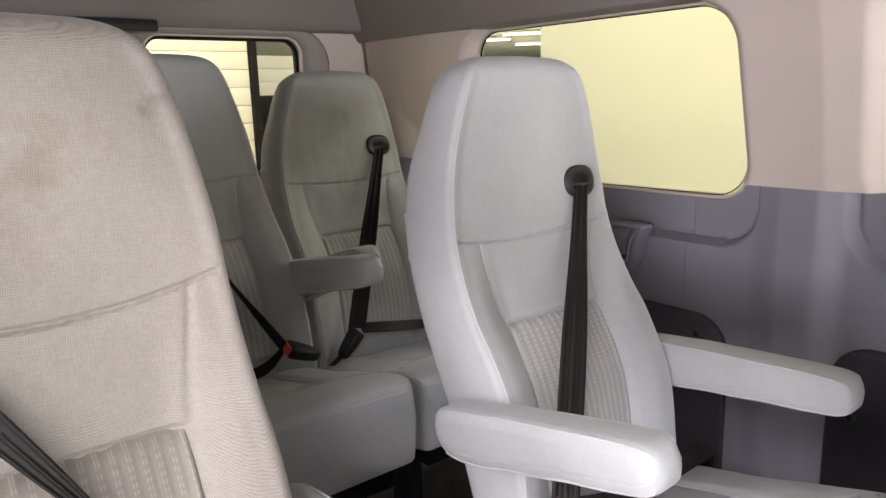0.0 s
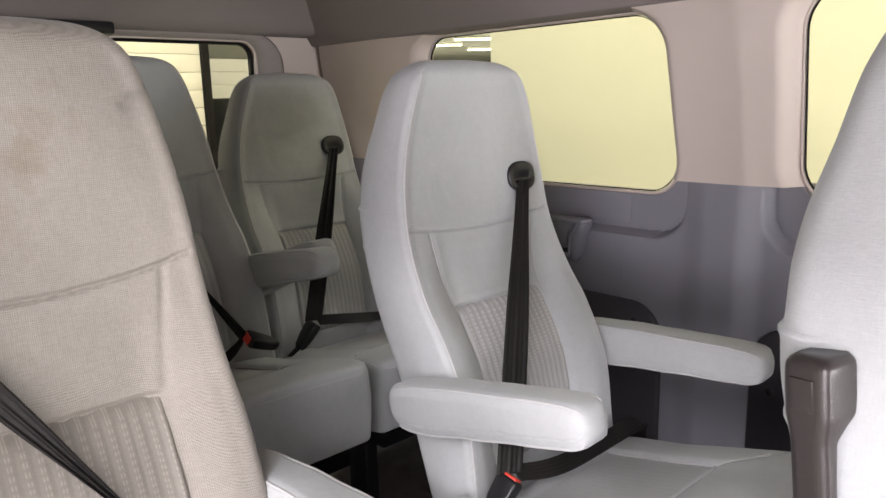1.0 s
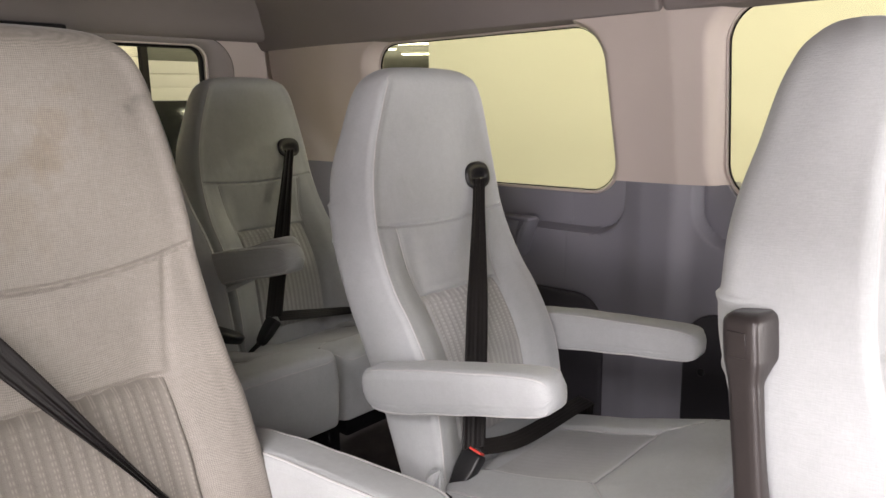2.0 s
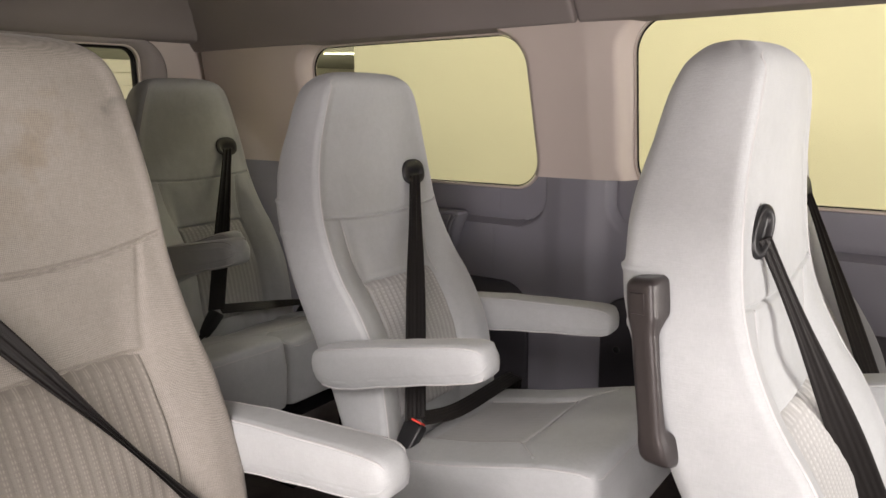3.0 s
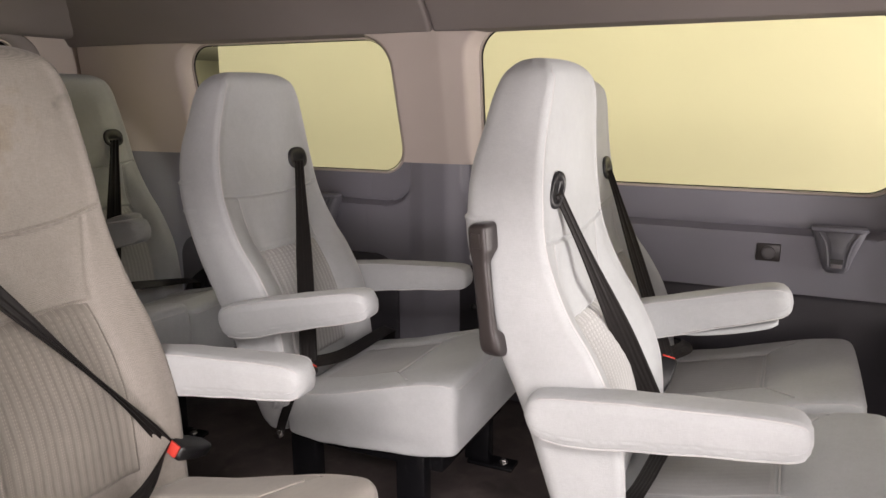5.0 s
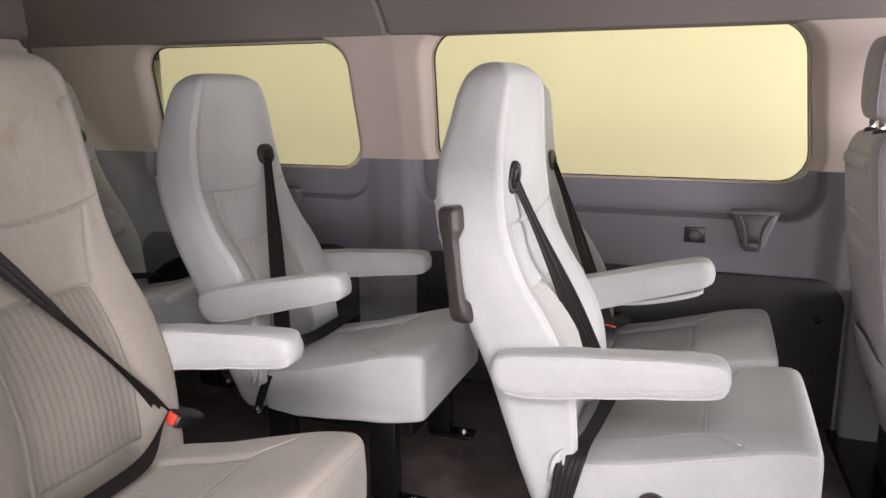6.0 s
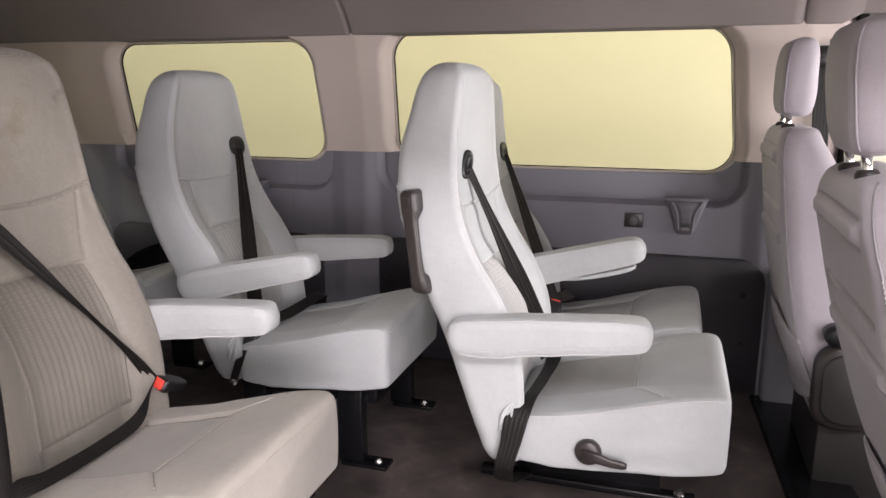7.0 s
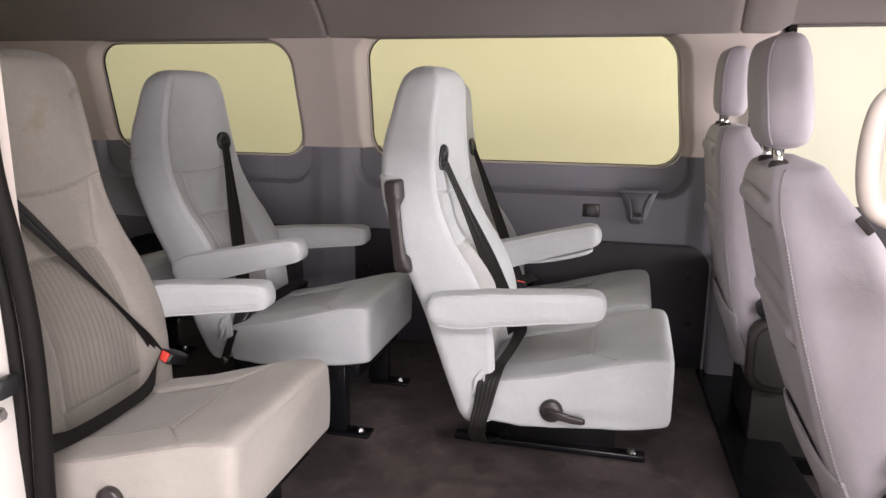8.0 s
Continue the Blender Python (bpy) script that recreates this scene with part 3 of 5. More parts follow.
ME_CRIB_WORN = ME_CRIB.copy()
ME_CRIB_WORN.materials[0] = M_RIB_SEAT_WORN
ME_RIB = rib_panel_mesh()
ME_RIB_WORN = rib_panel_mesh(0.693, 0.135)
ME_RIB_WORN.materials[0] = M_RIB_WORN_SHADED
ME_ARM, ME_GUIDE, ME_LOWPAD = arm_mesh(), guide_mesh(), lower_pad_mesh()
ME_AWELT = {s: arm_welt_mesh(s) for s in (-1, 1)}
ME_GRAB, ME_LEVER, ME_BUCKLE, ME_BOLT = grab_handle_mesh(), lever_mesh(), buckle_mesh(), bolt_mesh()
ME_CAP = box_mesh("cap_inlay", M_BROWN, -0.002, 0.002, -0.0095, 0.0095, -0.013, 0.013, bevel=0.001)
ME_BUTTON = box_mesh("release_button", M_RED, -0.011, 0.011, -0.017, 0.017, 0.034, 0.041, bevel=0.003)


def back_welt_mesh():
    """Piping on the front edge of the backrest: up one side, over the top and down the other."""
    side = []
    for k in range(64):
        z = 0.26 + 0.850 * k / 63
        xb, xf, w = lerp_rows(BACK_ROWS, z)
        y = w - 0.0125
        side.append((front_x(y, z) + ridge(y, z, w) - 0.0008, y, z))
    x1, y1, z1 = side[-1]
    top = []
    for k in range(1, 30):
        a = math.pi * k / 30
        y = y1 * math.copysign(abs(math.cos(a)) ** 0.62, math.cos(a))
        z = z1 + 0.020 * math.sin(a) ** 0.75
        top.append((front_x(y, z) - 0.0005 - 0.004 * math.sin(a), y, z))
    pts = side + top + [(x, -y, z) for x, y, z in side[::-1]]
    out = []
    for x, y, z in pts:
        v = Vector((x, y, z))
        out.append(v + Vector((noise.noise(v * 7.0) * 0.0028 + noise.noise(v * 27.0) * 0.0005, noise.noise(v * 8.0 + Vector((5, 0, 0))) * 0.003, 0)))
    n = len(out)
    return mesh_of("welt", tube(out, 0.0026, 8, [0.0026 * min(1, (n - 1 - i) / 6 + 0.1, i / 6 + 0.1) for i in range(n)]), M_WELT)


def cushion_welt_mesh():
    """Piping round the top of the cushion: both sides and the front."""
    pts = []
    xs = [0.03 + 0.43 * i / 24 for i in range(25)]
    side = []
    for x in xs:
        zt, zb, w = lerp_rows(CUSHION_ROWS, x)
        side.append((x, w - 0.0045, zt - 0.003 + noise.noise(Vector((x, w, zt)) * 9.0) * 0.004))
    pts = [(x, -y, z) for x, y, z in side]
    zt = side[-1][2]
    for i in range(1, 8):
        a = math.pi / 2 * i / 8
        pts.append((0.460 + 0.028 * math.sin(a), -(0.197 + 0.030 * math.cos(a)), zt - 0.012 * i / 8))
    for i in range(13):
        pts.append((0.489, -0.197 + 0.394 * i / 12, zt - 0.012 + 0.006 * math.sin(math.pi * i / 12)))
    for i in range(1, 8):
        a = math.pi / 2 * (1 - i / 8)
        pts.append((0.460 + 0.028 * math.sin(a), 0.197 + 0.030 * math.cos(a), zt - 0.012 * (1 - i / 8)))
    pts += side[::-1]
    return mesh_of("welt", tube(pts, 0.0022, 6), M_WELT)


def gathered_cloth_mesh():
    """A bunched fold of loose cover where the belt passes: a limp spindle with uneven pleats."""
    rings = []
    n = 64
    for i in range(31):
        u = i / 30
        r = math.sin(math.pi * min(max(u, 0.02), 0.98)) ** 0.8
        ring = []
        for k in range(n):
            a = 2 * math.pi * k / n
            c = noise.noise(Vector((2.2 * math.cos(a), 2.2 * math.sin(a), 1.6 * u + 3)))
            f = 1 + 0.20 * math.sin(6 * a + 2.5 * u + 2 * c) + 0.10 * math.sin(13 * a - 3 * u) + 0.25 * c
            ring.append((0.026 * r * f * math.cos(a) + 0.008 * math.sin(5 * u), 0.015 * r * f * math.sin(a), -0.055 + 0.11 * u + 0.007 * c))
        rings.append(ring)
    return mesh_of("gathered_cloth", loft(rings), M_CLOTH)


ME_CWELT, ME_GATHER = cushion_welt_mesh(), gathered_cloth_mesh()


def seam_mesh(side):
    """Pale seam from the cross seam down to the ribbed insert."""
    pts = []
    for i in range(24):
        z = PAD_Z - 0.02 + (SEAM_Z - 0.012 - PAD_Z + 0.02) * i / 23
        y = PAD_W + 0.002 + 0.02 * max(0, (z - PAD_Z) / 0.15)
        n3 = noise.noise(Vector((front_x(y, z), side * y, z)) * 7.0) * 0.0028
        pts.append((front_x(y, z) - 0.0016 + n3, side * y, z))
    return mesh_of("seam", tube(pts, 0.0013, 6), M_WELT)


def cushion_seam_mesh(side):
    """Sewn line on the cushion's top: side -1 or 1 runs fore and aft and out to the corner, 0 runs across."""
    if side:
        plan = [(0.06 + 0.225 * i / 20, PAD_W) for i in range(21)] + [(0.285 + 0.075 * i / 8, PAD_W + 0.083 * i / 8) for i in range(1, 8)]
    else:
        plan = [(0.285, -PAD_W + 2 * PAD_W * i / 20) for i in range(21)]
    pts = []
    for x, y in plan:
        y = side * y if side else y
        z = cushion_top(x, y)
        pts.append((x, y, z - 0.0012 + noise.noise(Vector((x, y, z)) * 9.0) * 0.004))
    return mesh_of("seam", tube(pts, 0.0021, 6), M_WELT)


ME_CSEAMS = {s: cushion_seam_mesh(s) for s in (-1, 0, 1)}
ME_CSEAMS_WORN = {s: me.copy() for s, me in ME_CSEAMS.items()}
for me in ME_CSEAMS_WORN.values():
    me.materials[0] = M_WELT_WORN
ME_SEAMS = {s: seam_mesh(s) for s in (-1, 1)}
ME_CWELT_WORN = ME_CWELT.copy()
ME_CWELT_WORN.materials[0] = M_WELT_WORN
ME_BWELT = back_welt_mesh()


def foot(x, y, parent, ahead=0.09, lift=0.0):
    """A floor foot: post, plate and bolt."""
    f = part("foot_plate", box_mesh("foot_plate", M_STEEL, -0.05, ahead, -0.03, 0.03, 0.0, 0.012, bevel=0.003), parent, pose(x, y, -lift))
    part("bolt", ME_BOLT, f, pose(ahead - 0.035, 0, 0.012))
    part("leg", box_mesh("leg", M_STEEL, -0.062, 0.014, -0.02, 0.02, 0.010 - lift, 0.245, bevel=0.004), parent, pose(x, y, 0))


def seat(label, x, y, recline, arms, guide=1, handle=0, lever=0, base="feet", feet=(), arm_tilt=(), lift=0.0, arm_long=1.08, shoulder=0.12, guide_z=0.902, worn=False, back=(0.0, 0.0, 0.0), roll=0, hang=3.0, drop=0.0):
    s = thing("passenger_seat", label, "seat", pose(x, y, lift), "rear passenger seats")
    pivot = Vector((0.0, 0, 0.33))
    rock = Matrix.Translation(pivot) @ pose(0, 0, 0, 0, -recline, 0) @ Matrix.Translation(-pivot)
    hinges = [Vector((-0.098 - 0.195 * math.sin(radians(hang)), sd * 0.262, 0.525 - drop)) for sd in arms]
    rock = Matrix.Translation(back) @ rock
    b = part("backrest", ME_WORN if worn else ME_BACK, s, rock)
    part("ribbed_insert", ME_RIB_WORN if worn else ME_RIB, b, None, "ribbed cloth insert with pale stitched lines")
    if not worn:
        part("welt", ME_BWELT, b)
    for sd in () if worn else (-1, 1):
        part("seam", ME_SEAMS[sd], b)
    cu = part("seat_cushion", ME_CUSH_WORN if worn else ME_CUSH, s)
    part("ribbed_insert", ME_CRIB_WORN if worn else ME_CRIB, cu, None, "ribbed cloth insert with pale stitched lines")
    for sd in (-1, 0, 1):
        part("seam", (ME_CSEAMS_WORN if worn else ME_CSEAMS)[sd], cu)
    part("welt", ME_CWELT_WORN if worn else ME_CWELT, s)
    for sd in (-1,):
        part("gathered_cloth", ME_GATHER, s, pose(0.006, sd * 0.238, 0.325, 0, 30, 0) @ Matrix.Diagonal((0.85, 1.1, 0.85, 1)))
    for k, sd in enumerate(arms):
        tilt = arm_tilt[k] if arm_tilt else 0
        hinge = hinges[k]
        a = part("armrest", ME_ARM, s, Matrix.Translation(hinge) @ pose(0, 0, 0, 0, -5 - tilt, 0) @ Matrix.Diagonal((arm_long, 1, 1.09, 1)))
        part("welt", ME_AWELT[-1], a)
        part("welt", ME_AWELT[1], a)
        if tilt == 10:
            part("lower_pad", ME_LOWPAD, a)
    gz, gy = guide_z, guide * shoulder
    gx = front_x(gy, gz)
    gm = rock @ Matrix.Translation((gx + 0.004, gy, gz)) @ pose(0, 0, 0, 0, -6, 0) @ pose(0.001 if roll else 0, 0, 0, roll, 0, -20 if roll else 0)
    part("belt_guide", ME_GUIDE, s, gm @ Matrix.Diagonal((0.9, 0.84, 0.62, 1)) if roll else gm, "black plastic belt guide")
    if handle:
        gh_ = part("grab_handle", ME_GRAB, s, rock @ pose(-0.198, handle * 0.228, 0.744, 0, 0, 0) @ pose(0, 0, 0, 0, -5, 0) @ pose(0, 0, 0, 0, 0, -handle * 72) @ Matrix.Diagonal((0.72, 1.1, 1.0, 1)), "dark brown plastic grab handle")
        part("cap_inlay", ME_CAP, gh_, pose(-0.0285, 0, 0.091))
    if lever:
        part("recline_lever", ME_LEVER, s, pose(0.225 if worn else 0.197, lever * 0.240, 0.286 if worn else 0.275) @ Matrix.Diagonal((1, -lever, 1, 1)))
    if base == "feet":
        part("under_frame", box_mesh("under_frame", M_STEEL, 0.02, 0.44, -0.19, 0.20, 0.185, 0.245, bevel=0.006), s)
    for fx, fy in feet:
        foot(fx, fy, s, lift=lift)
    return s, rock, gm.translation


def V(*a):
    return Vector(a)


def belt(s, rows, fold=0.004, name="seat_belt"):
    return part(name, mesh_of("seat_belt", ribbon(rows, fold), M_BELT), s, None, "dark webbing seat belt")


def shoulder_belt(s, rock, a, b, wa, wb, turn=0.5, pinch=0.0, fold=0.004):
    """Webbing drawn tight from the guide a to the tongue b, resting on the backrest where it would cut it."""
    back = rock.inverted()
    n = 16
    line = [back @ a.lerp(b, i / n) for i in range(n + 1)]
    floor_x = [max(front_x(q.y + d, min(q.z, 0.97)) for d in (-0.024, 0.0, 0.024)) + 0.007 for q in line]
    pts = [(0, max(line[0].x, floor_x[0]))] + [(i, floor_x[i]) for i in range(1, n - 1)] + [(n, line[n].x)]
    hull = []
    for p in pts:
        while len(hull) > 1 and (hull[-1][1] - hull[-2][1]) * (p[0] - hull[-2][0]) <= (p[1] - hull[-2][1]) * (hull[-1][0] - hull[-2][0]):
            hull.pop()
        hull.append(p)
    xs_ = []
    for i in range(n + 1):
        k = next(j for j in range(len(hull) - 1) if hull[j][0] <= i <= hull[j + 1][0])
        (i0, x0), (i1, x1) = hull[k], hull[k + 1]
        xs_.append(x0 + (x1 - x0) * (i - i0) / (i1 - i0) + 0.002 * math.sin(math.pi * i / n))
    for _ in range(5):
        xs_ = [xs_[0]] + [(xs_[i - 1] + 2 * xs_[i] + xs_[i + 1]) / 4 for i in range(1, n)] + [xs_[-1]]
    rows = []
    for i in range(0, n + 1, 2):
        q = Vector((xs_[i], line[i].y, line[i].z))
        rows.append((rock @ q, wa.lerp(wb, smooth_step((i / n - turn + 0.3) / 0.6)) * (1 - pinch * math.exp(-((i / n - 0.64) / 0.27) ** 2))))
    return belt(s, rows, fold)


def put_buckle(s, m, red=True):
    b = part("buckle", ME_BUCKLE, s, m, "black plastic belt buckle")
    if red:
        part("release_button", ME_BUTTON, b, None, "red release button")
    return b


LAB = "light grey cloth van seat, "
# second row, by the far window
sa, ra, ga = seat(LAB + "two armrests, leaning back, belt buckled", -0.87, 0.908, 3.8, (-1, 1), guide=1, shoulder=0.120, hang=5.5, drop=0.013, back=(-0.036, 0.0, -0.004), arm_tilt=(7, -1), arm_long=1.14, feet=((0.39, -0.199), (0.385, 0.222), (0.08, -0.199), (0.08, 0.222)))
# second row, by the sliding door
sn, rn, gn = seat(LAB + "soiled shoulder, beside the sliding door", -0.815, 0.035, 0.5, (1,), guide=-1, hang=0.5, back=(0.0, 0.014, 0.012), shoulder=0.15, lever=-1, worn=True, arm_long=1.12, feet=((0.36, 0.15), (0.36, -0.18), (0.08, 0.15), (0.08, -0.18)))
# first row pair
sb, rb_, gb = seat(LAB + "grab handle and recline lever", 0.0, 0.695, 1.5, (-1,), guide=-1, shoulder=0.132, guide_z=0.912, hang=1.5, back=(0.0, -0.020, -0.006), roll=60, handle=-1, lever=-1, base="rail", arm_long=1.12)
sc, rc, gc = seat(LAB + "armrest raised a little, beside the window", -0.045, 1.185, 5, (-1,), guide=1, shoulder=0.105, hang=5, back=(0.0, -0.020, -0.018), base="rail", arm_tilt=(10,), arm_long=1.21)
# last row
s1, r1, g1 = seat(LAB + "last row, beside the rear side window", -1.81, 1.065, 4.5, (-1,), guide=1, shoulder=0.125, hang=4.5, back=(-0.02, -0.01, 0.0), guide_z=0.916, lift=0.012, arm_tilt=(14,), arm_long=1.3, feet=((0.36, 0.15), (0.36, -0.18)))
s2, r2, g2 = seat(LAB + "last row, with one armrest", -1.70, 0.505, 10.0, (1,), guide=-1, hang=10, back=(0.0, 0.028, 0.0), lift=0.075, arm_tilt=(6,), arm_long=1.17, feet=((0.36, 0.15), (0.36, -0.18)))

# belts
for s_, r_, g_, bx in ((sa, ra, ga, (0.034, -0.150, 0.385)), (s1, r1, g1, (0.05, -0.13, 0.425)), (sc, rc, gc, (0.075, -0.215, 0.47))):
    g_ = Vector(g_)
    end = V(*bx)
    shoulder_belt(s_, r_, g_ + V(0.004, 0, -0.008), end, V(0.004, 0.0155, 0), V(0.012, 0.0215, 0), 0.3)
    belt(s_, [(end + V(0.004, 0.01, 0), V(0.013, 0, -0.012)), (end + V(0.030, 0.12, -0.012), V(0.014, 0, -0.011)), (V(0.062, 0.21, 0.372), V(0.018, 0, -0.006)), (V(0.045, 0.250, 0.345), V(0.021, 0, -0.001)), (V(0.034, 0.256, 0.28), V(0.022, 0, 0.0))], 0)
    put_buckle(s_, Matrix.Translation(end + V(-0.002, -0.02, -0.035)) @ pose(0, 0, 0, -35, 10, 0) @ pose(0, 0, 0, 0, 0, 90), s_ is not s1)
    belt(s_, [(end + V(-0.002, -0.04, -0.06), V(0.013, 0, 0)), (V(0.03, -0.225, 0.315), V(0.014, 0, 0.004)), (V(0.02, -0.246, 0.27), V(0.014, 0, 0.002)), (V(0.005, -0.247, 0.225), V(0.013, 0, 0))], 0, "buckle_strap")
    part("anchor_bolt", ME_BOLT, s_, pose(0.004, -0.248, 0.222, 90, 0, 0))
for s_, r_, g_, en in ((sn, rn, gn, V(0.030, 0.198, 0.405)), (sb, rb_, gb, V(0.035, 0.110, 0.41)), (s2, r2, g2, V(0.10, 0.135, 0.42))):
    g_ = Vector(g_)
    shoulder_belt(s_, r_, g_ + V(0.004, 0, -0.008), en, V(0.006, 0.008, 0.002) if s_ is sb else V(0.004, 0.021, 0.0), V(0.020, 0.008, 0.009) if s_ is sb else V(0.013, 0.009, 0.006), 0.4 if s_ is sb else 0.75, 0.0 if s_ is sb else 0.74, 0.0015 if s_ is sb else 0.004)
    if s_ is sb:
        lap = [(en, V(0.02, 0.0, 0.012)), (V(0.072, 0.03, 0.388), V(0.020, 0.0, 0.008)), (V(0.064, -0.12, 0.376), V(0.018, 0.004, 0.006)), (V(0.050, -0.212, 0.368), V(0.020, 0.004, 0.004)), (V(0.034, -0.252, 0.340), V(0.028, 0.0, 0.002)), (V(0.023, -0.262, 0.28), V(0.025, 0.0, 0.004)), (V(0.006, -0.259, 0.205), V(0.023, 0.0, 0.004)), (V(-0.001, -0.185, 0.135), V(0.022, 0.0, 0.0)), (V(-0.004, -0.04, 0.065), V(0.021, 0.0, 0.0)), (V(-0.004, 0.06, 0.024), V(0.021, 0.0, 0.0))]
    else:
        lap = [(en, V(0.012, 0.0, 0.020)), (V(0.074, 0.09, 0.370), V(-0.009, 0.0, 0.010)), (V(0.080, -0.02, 0.362), V(-0.011, 0.0, 0.009)), (V(0.076, -0.15, 0.362), V(-0.010, 0.0, 0.011)), (V(0.062, -0.215, 0.364), V(-0.006, 0.0, 0.016)), (V(0.044, -0.251, 0.325), V(0.023, 0.0, 0.004)), (V(0.012, -0.254, 0.20), V(0.023, 0.0, 0.004))]
    belt(s_, lap, 0)
    put_buckle(s_, Matrix.Translation(en + V(0.0, 0.01, -0.03)) @ pose(0, 0, 0, 15, 35, 0) @ pose(0, 0, 0, 0, 0, 90) if s_ is sb else Matrix.Translation(en + V(0.012, 0.034, -0.014)) @ pose(0, 0, 0, 66, 0, 0) @ pose(0, 0, 0, 0, 0, 70) @ Matrix.Scale(1.12 if s_ is sn else 1.0, 4), s_ is not sb)

# rails under the first-row pair
for y in (0.775, 1.26):
    r = thing("seat_rail", "black steel floor rail with a zinc bolt", "seat rail", pose(0, y, 0), "seat rails")
    rail = part("rail", box_mesh("rail", M_STEEL, -0.13, 0.45, -0.02, 0.02, 0.0, 0.02, bevel=0.004), r)
    part("bolt", ME_BOLT, rail, pose(0.409, 0, 0.02))
    part("side_plate", box_mesh("side_plate", M_STEEL, -0.03, 0.36, -0.006, 0.006, 0.018, 0.225, bevel=0.003), r)

# ---- the van's shell ----
X0, X1 = -2.60, 2.2
Y0 = -0.25


def wall_in(z):
    """Inner face of the far side trim."""
    return 1.575 - (0.10 * (z - 0.83) if z > 0.83 else 0.0)


def smooth01(t):
    t = max(0, min(1, t))
    return t * t * (3 - 2 * t)


WINDOWS = [(-1.970, -1.045, 0.792, 1.258), (-0.705, 0.515, 0.792, 1.280)]
SLANT = [(-0.022, -0.022), (-0.005, -0.025)]  # how far each side's top lies from its middle
BELT = 0.832
SEAMS = (0.272, -1.17)


def lower_top(x):
    """Upper edge of the slate lower trim: the beltline, dipping under the windows."""
    top = BELT
    for a, b, lo, hi in WINDOWS:
        r = 0.095
        sl, sr = SLANT[WINDOWS.index((a, b, lo, hi))]
        a2, b2, lo2 = a - 0.012 - sl, b + 0.012 - sr, lo - 0.012
        if a2 < x < b2:
            d = min(x - a2, b2 - x)
            z = lo2 if d >= r else lo2 + r - math.sqrt(max(0, r * r - (r - d) ** 2))
            top = min(top, z)
    return top


def lower_y(x, z):
    """Relief of the lower trim: hollows under the windows with a rounded step, proud pillars, panel joints."""
    y = 1.575
    for a, b, lo, hi in WINDOWS:
        cx, hx, r = (a + b) / 2, (b - a) / 2 + 0.075, 0.11
        dx, dz = abs(x - cx) - (hx - r), (0.665 + r) - z
        d = math.hypot(max(dx, 0), max(dz, 0)) - r if (dx > 0 and dz > 0) else max(dx - r, dz - r)
        y += 0.040 * smooth01(-d / 0.018) + 0.006 * math.exp(-((d + 0.016) / 0.006) ** 2)
        k = smooth01((hx + 0.06 - abs(x - cx)) / 0.08)
        y += 0.018 * k
    for sx in SEAMS:
        y += 0.004 * math.exp(-((x - sx) / 0.0025) ** 2)
    return y


xs = []
x = X0
while x < 0.86:
    xs.append(x)
    near = any(abs(x - e) < 0.14 for w_ in WINDOWS for e in w_[:2])
    x += 0.0015 if any(abs(x - sx) < 0.008 for sx in SEAMS) else 0.004 if near else 0.02
bm = bmesh.new()
NZ = 110
cols = []
for x in xs:
    zt = lower_top(x)
    cols.append([bm.verts.new((x, lower_y(x, zt * j / NZ), zt * j / NZ)) for j in range(NZ + 1)] + [bm.verts.new((x, 1.72, zt)), bm.verts.new((x, 1.72, 0))])
for a, b in zip(cols, cols[1:]):
    for j in range(NZ + 2):
        bm.faces.new((a[j], a[j + 1], b[j + 1], b[j]))
me = mesh_of("wall_lower_trim", bm, M_GREY)
me.set_sharp_from_angle(angle=radians(50))
tagged(new("wall_lower_trim", me), "slate grey moulded plastic lower side trim", "trim", kind="structure")


def plate(x0, x1, z0, z1, r, y, name, label):
    """Dark kick panel with rounded upper corners and push clips."""
    def loop(g, yy):
        out = []
        for cx, cz, a0 in ((x1 - r, z1 - r, 0), (x0 + r, z1 - r, 90)):
            for i in range(11):
                a = radians(a0 + 9 * i)
                out.append((cx + (r + g) * math.cos(a), yy, cz + (r + g) * math.sin(a)))
        return out + [(x0 - g, yy, z0), (x1 + g, yy, z0)]
    t = thing(name, label, "trim panel", kind="structure")
    part("panel", mesh_of("panel", loft([loop(0, y + 0.03), loop(0, y), loop(-0.006, y - 0.005)]), M_DARK), t)
    return t


def clip_mesh():
    rings = [[(s * math.cos(2 * math.pi * k / 16), y, s * math.sin(2 * math.pi * k / 16)) for k in range(16)] for s, y in ((0.011, 0.0), (0.011, -0.003), (0.007, -0.006), (0.003, -0.006))]
    return mesh_of("clip", loft(rings), M_BLACK)


ME_CLIP = clip_mesh()
p1 = plate(-0.775, 0.675, 0.002, 0.492, 0.09, 1.578, "trim_kick_panel", "charcoal plastic kick panel with push clips")
for cx, cz in ((0.60, 0.365), (0.607, 0.185), (-0.72, 0.33), (-0.30, 0.42)):
    part("clip", ME_CLIP, p1, pose(cx, 1.573, cz))
p2 = plate(-2.10, -1.03, 0.002, 0.484, 0.10, 1.578, "trim_kick_panel_rear", "charcoal plastic kick panel over the wheel arch")
part("clip", ME_CLIP, p2, pose(-1.11, 1.573, 0.43))
arch = []
for i in range(25):
    a = math.pi * i / 24
    arch.append([(-1.62 + 0.42 * math.cos(a), yy, max(0.0, 0.44 * math.sin(a) ** 0.7)) for yy in (1.60, 1.50, 1.46)])
tagged(new("wheel_arch", mesh_of("wheel_arch", loft(arch, False, False), M_DARK)), "black wheel arch cover at the side wall", "wheel arch", kind="structure")


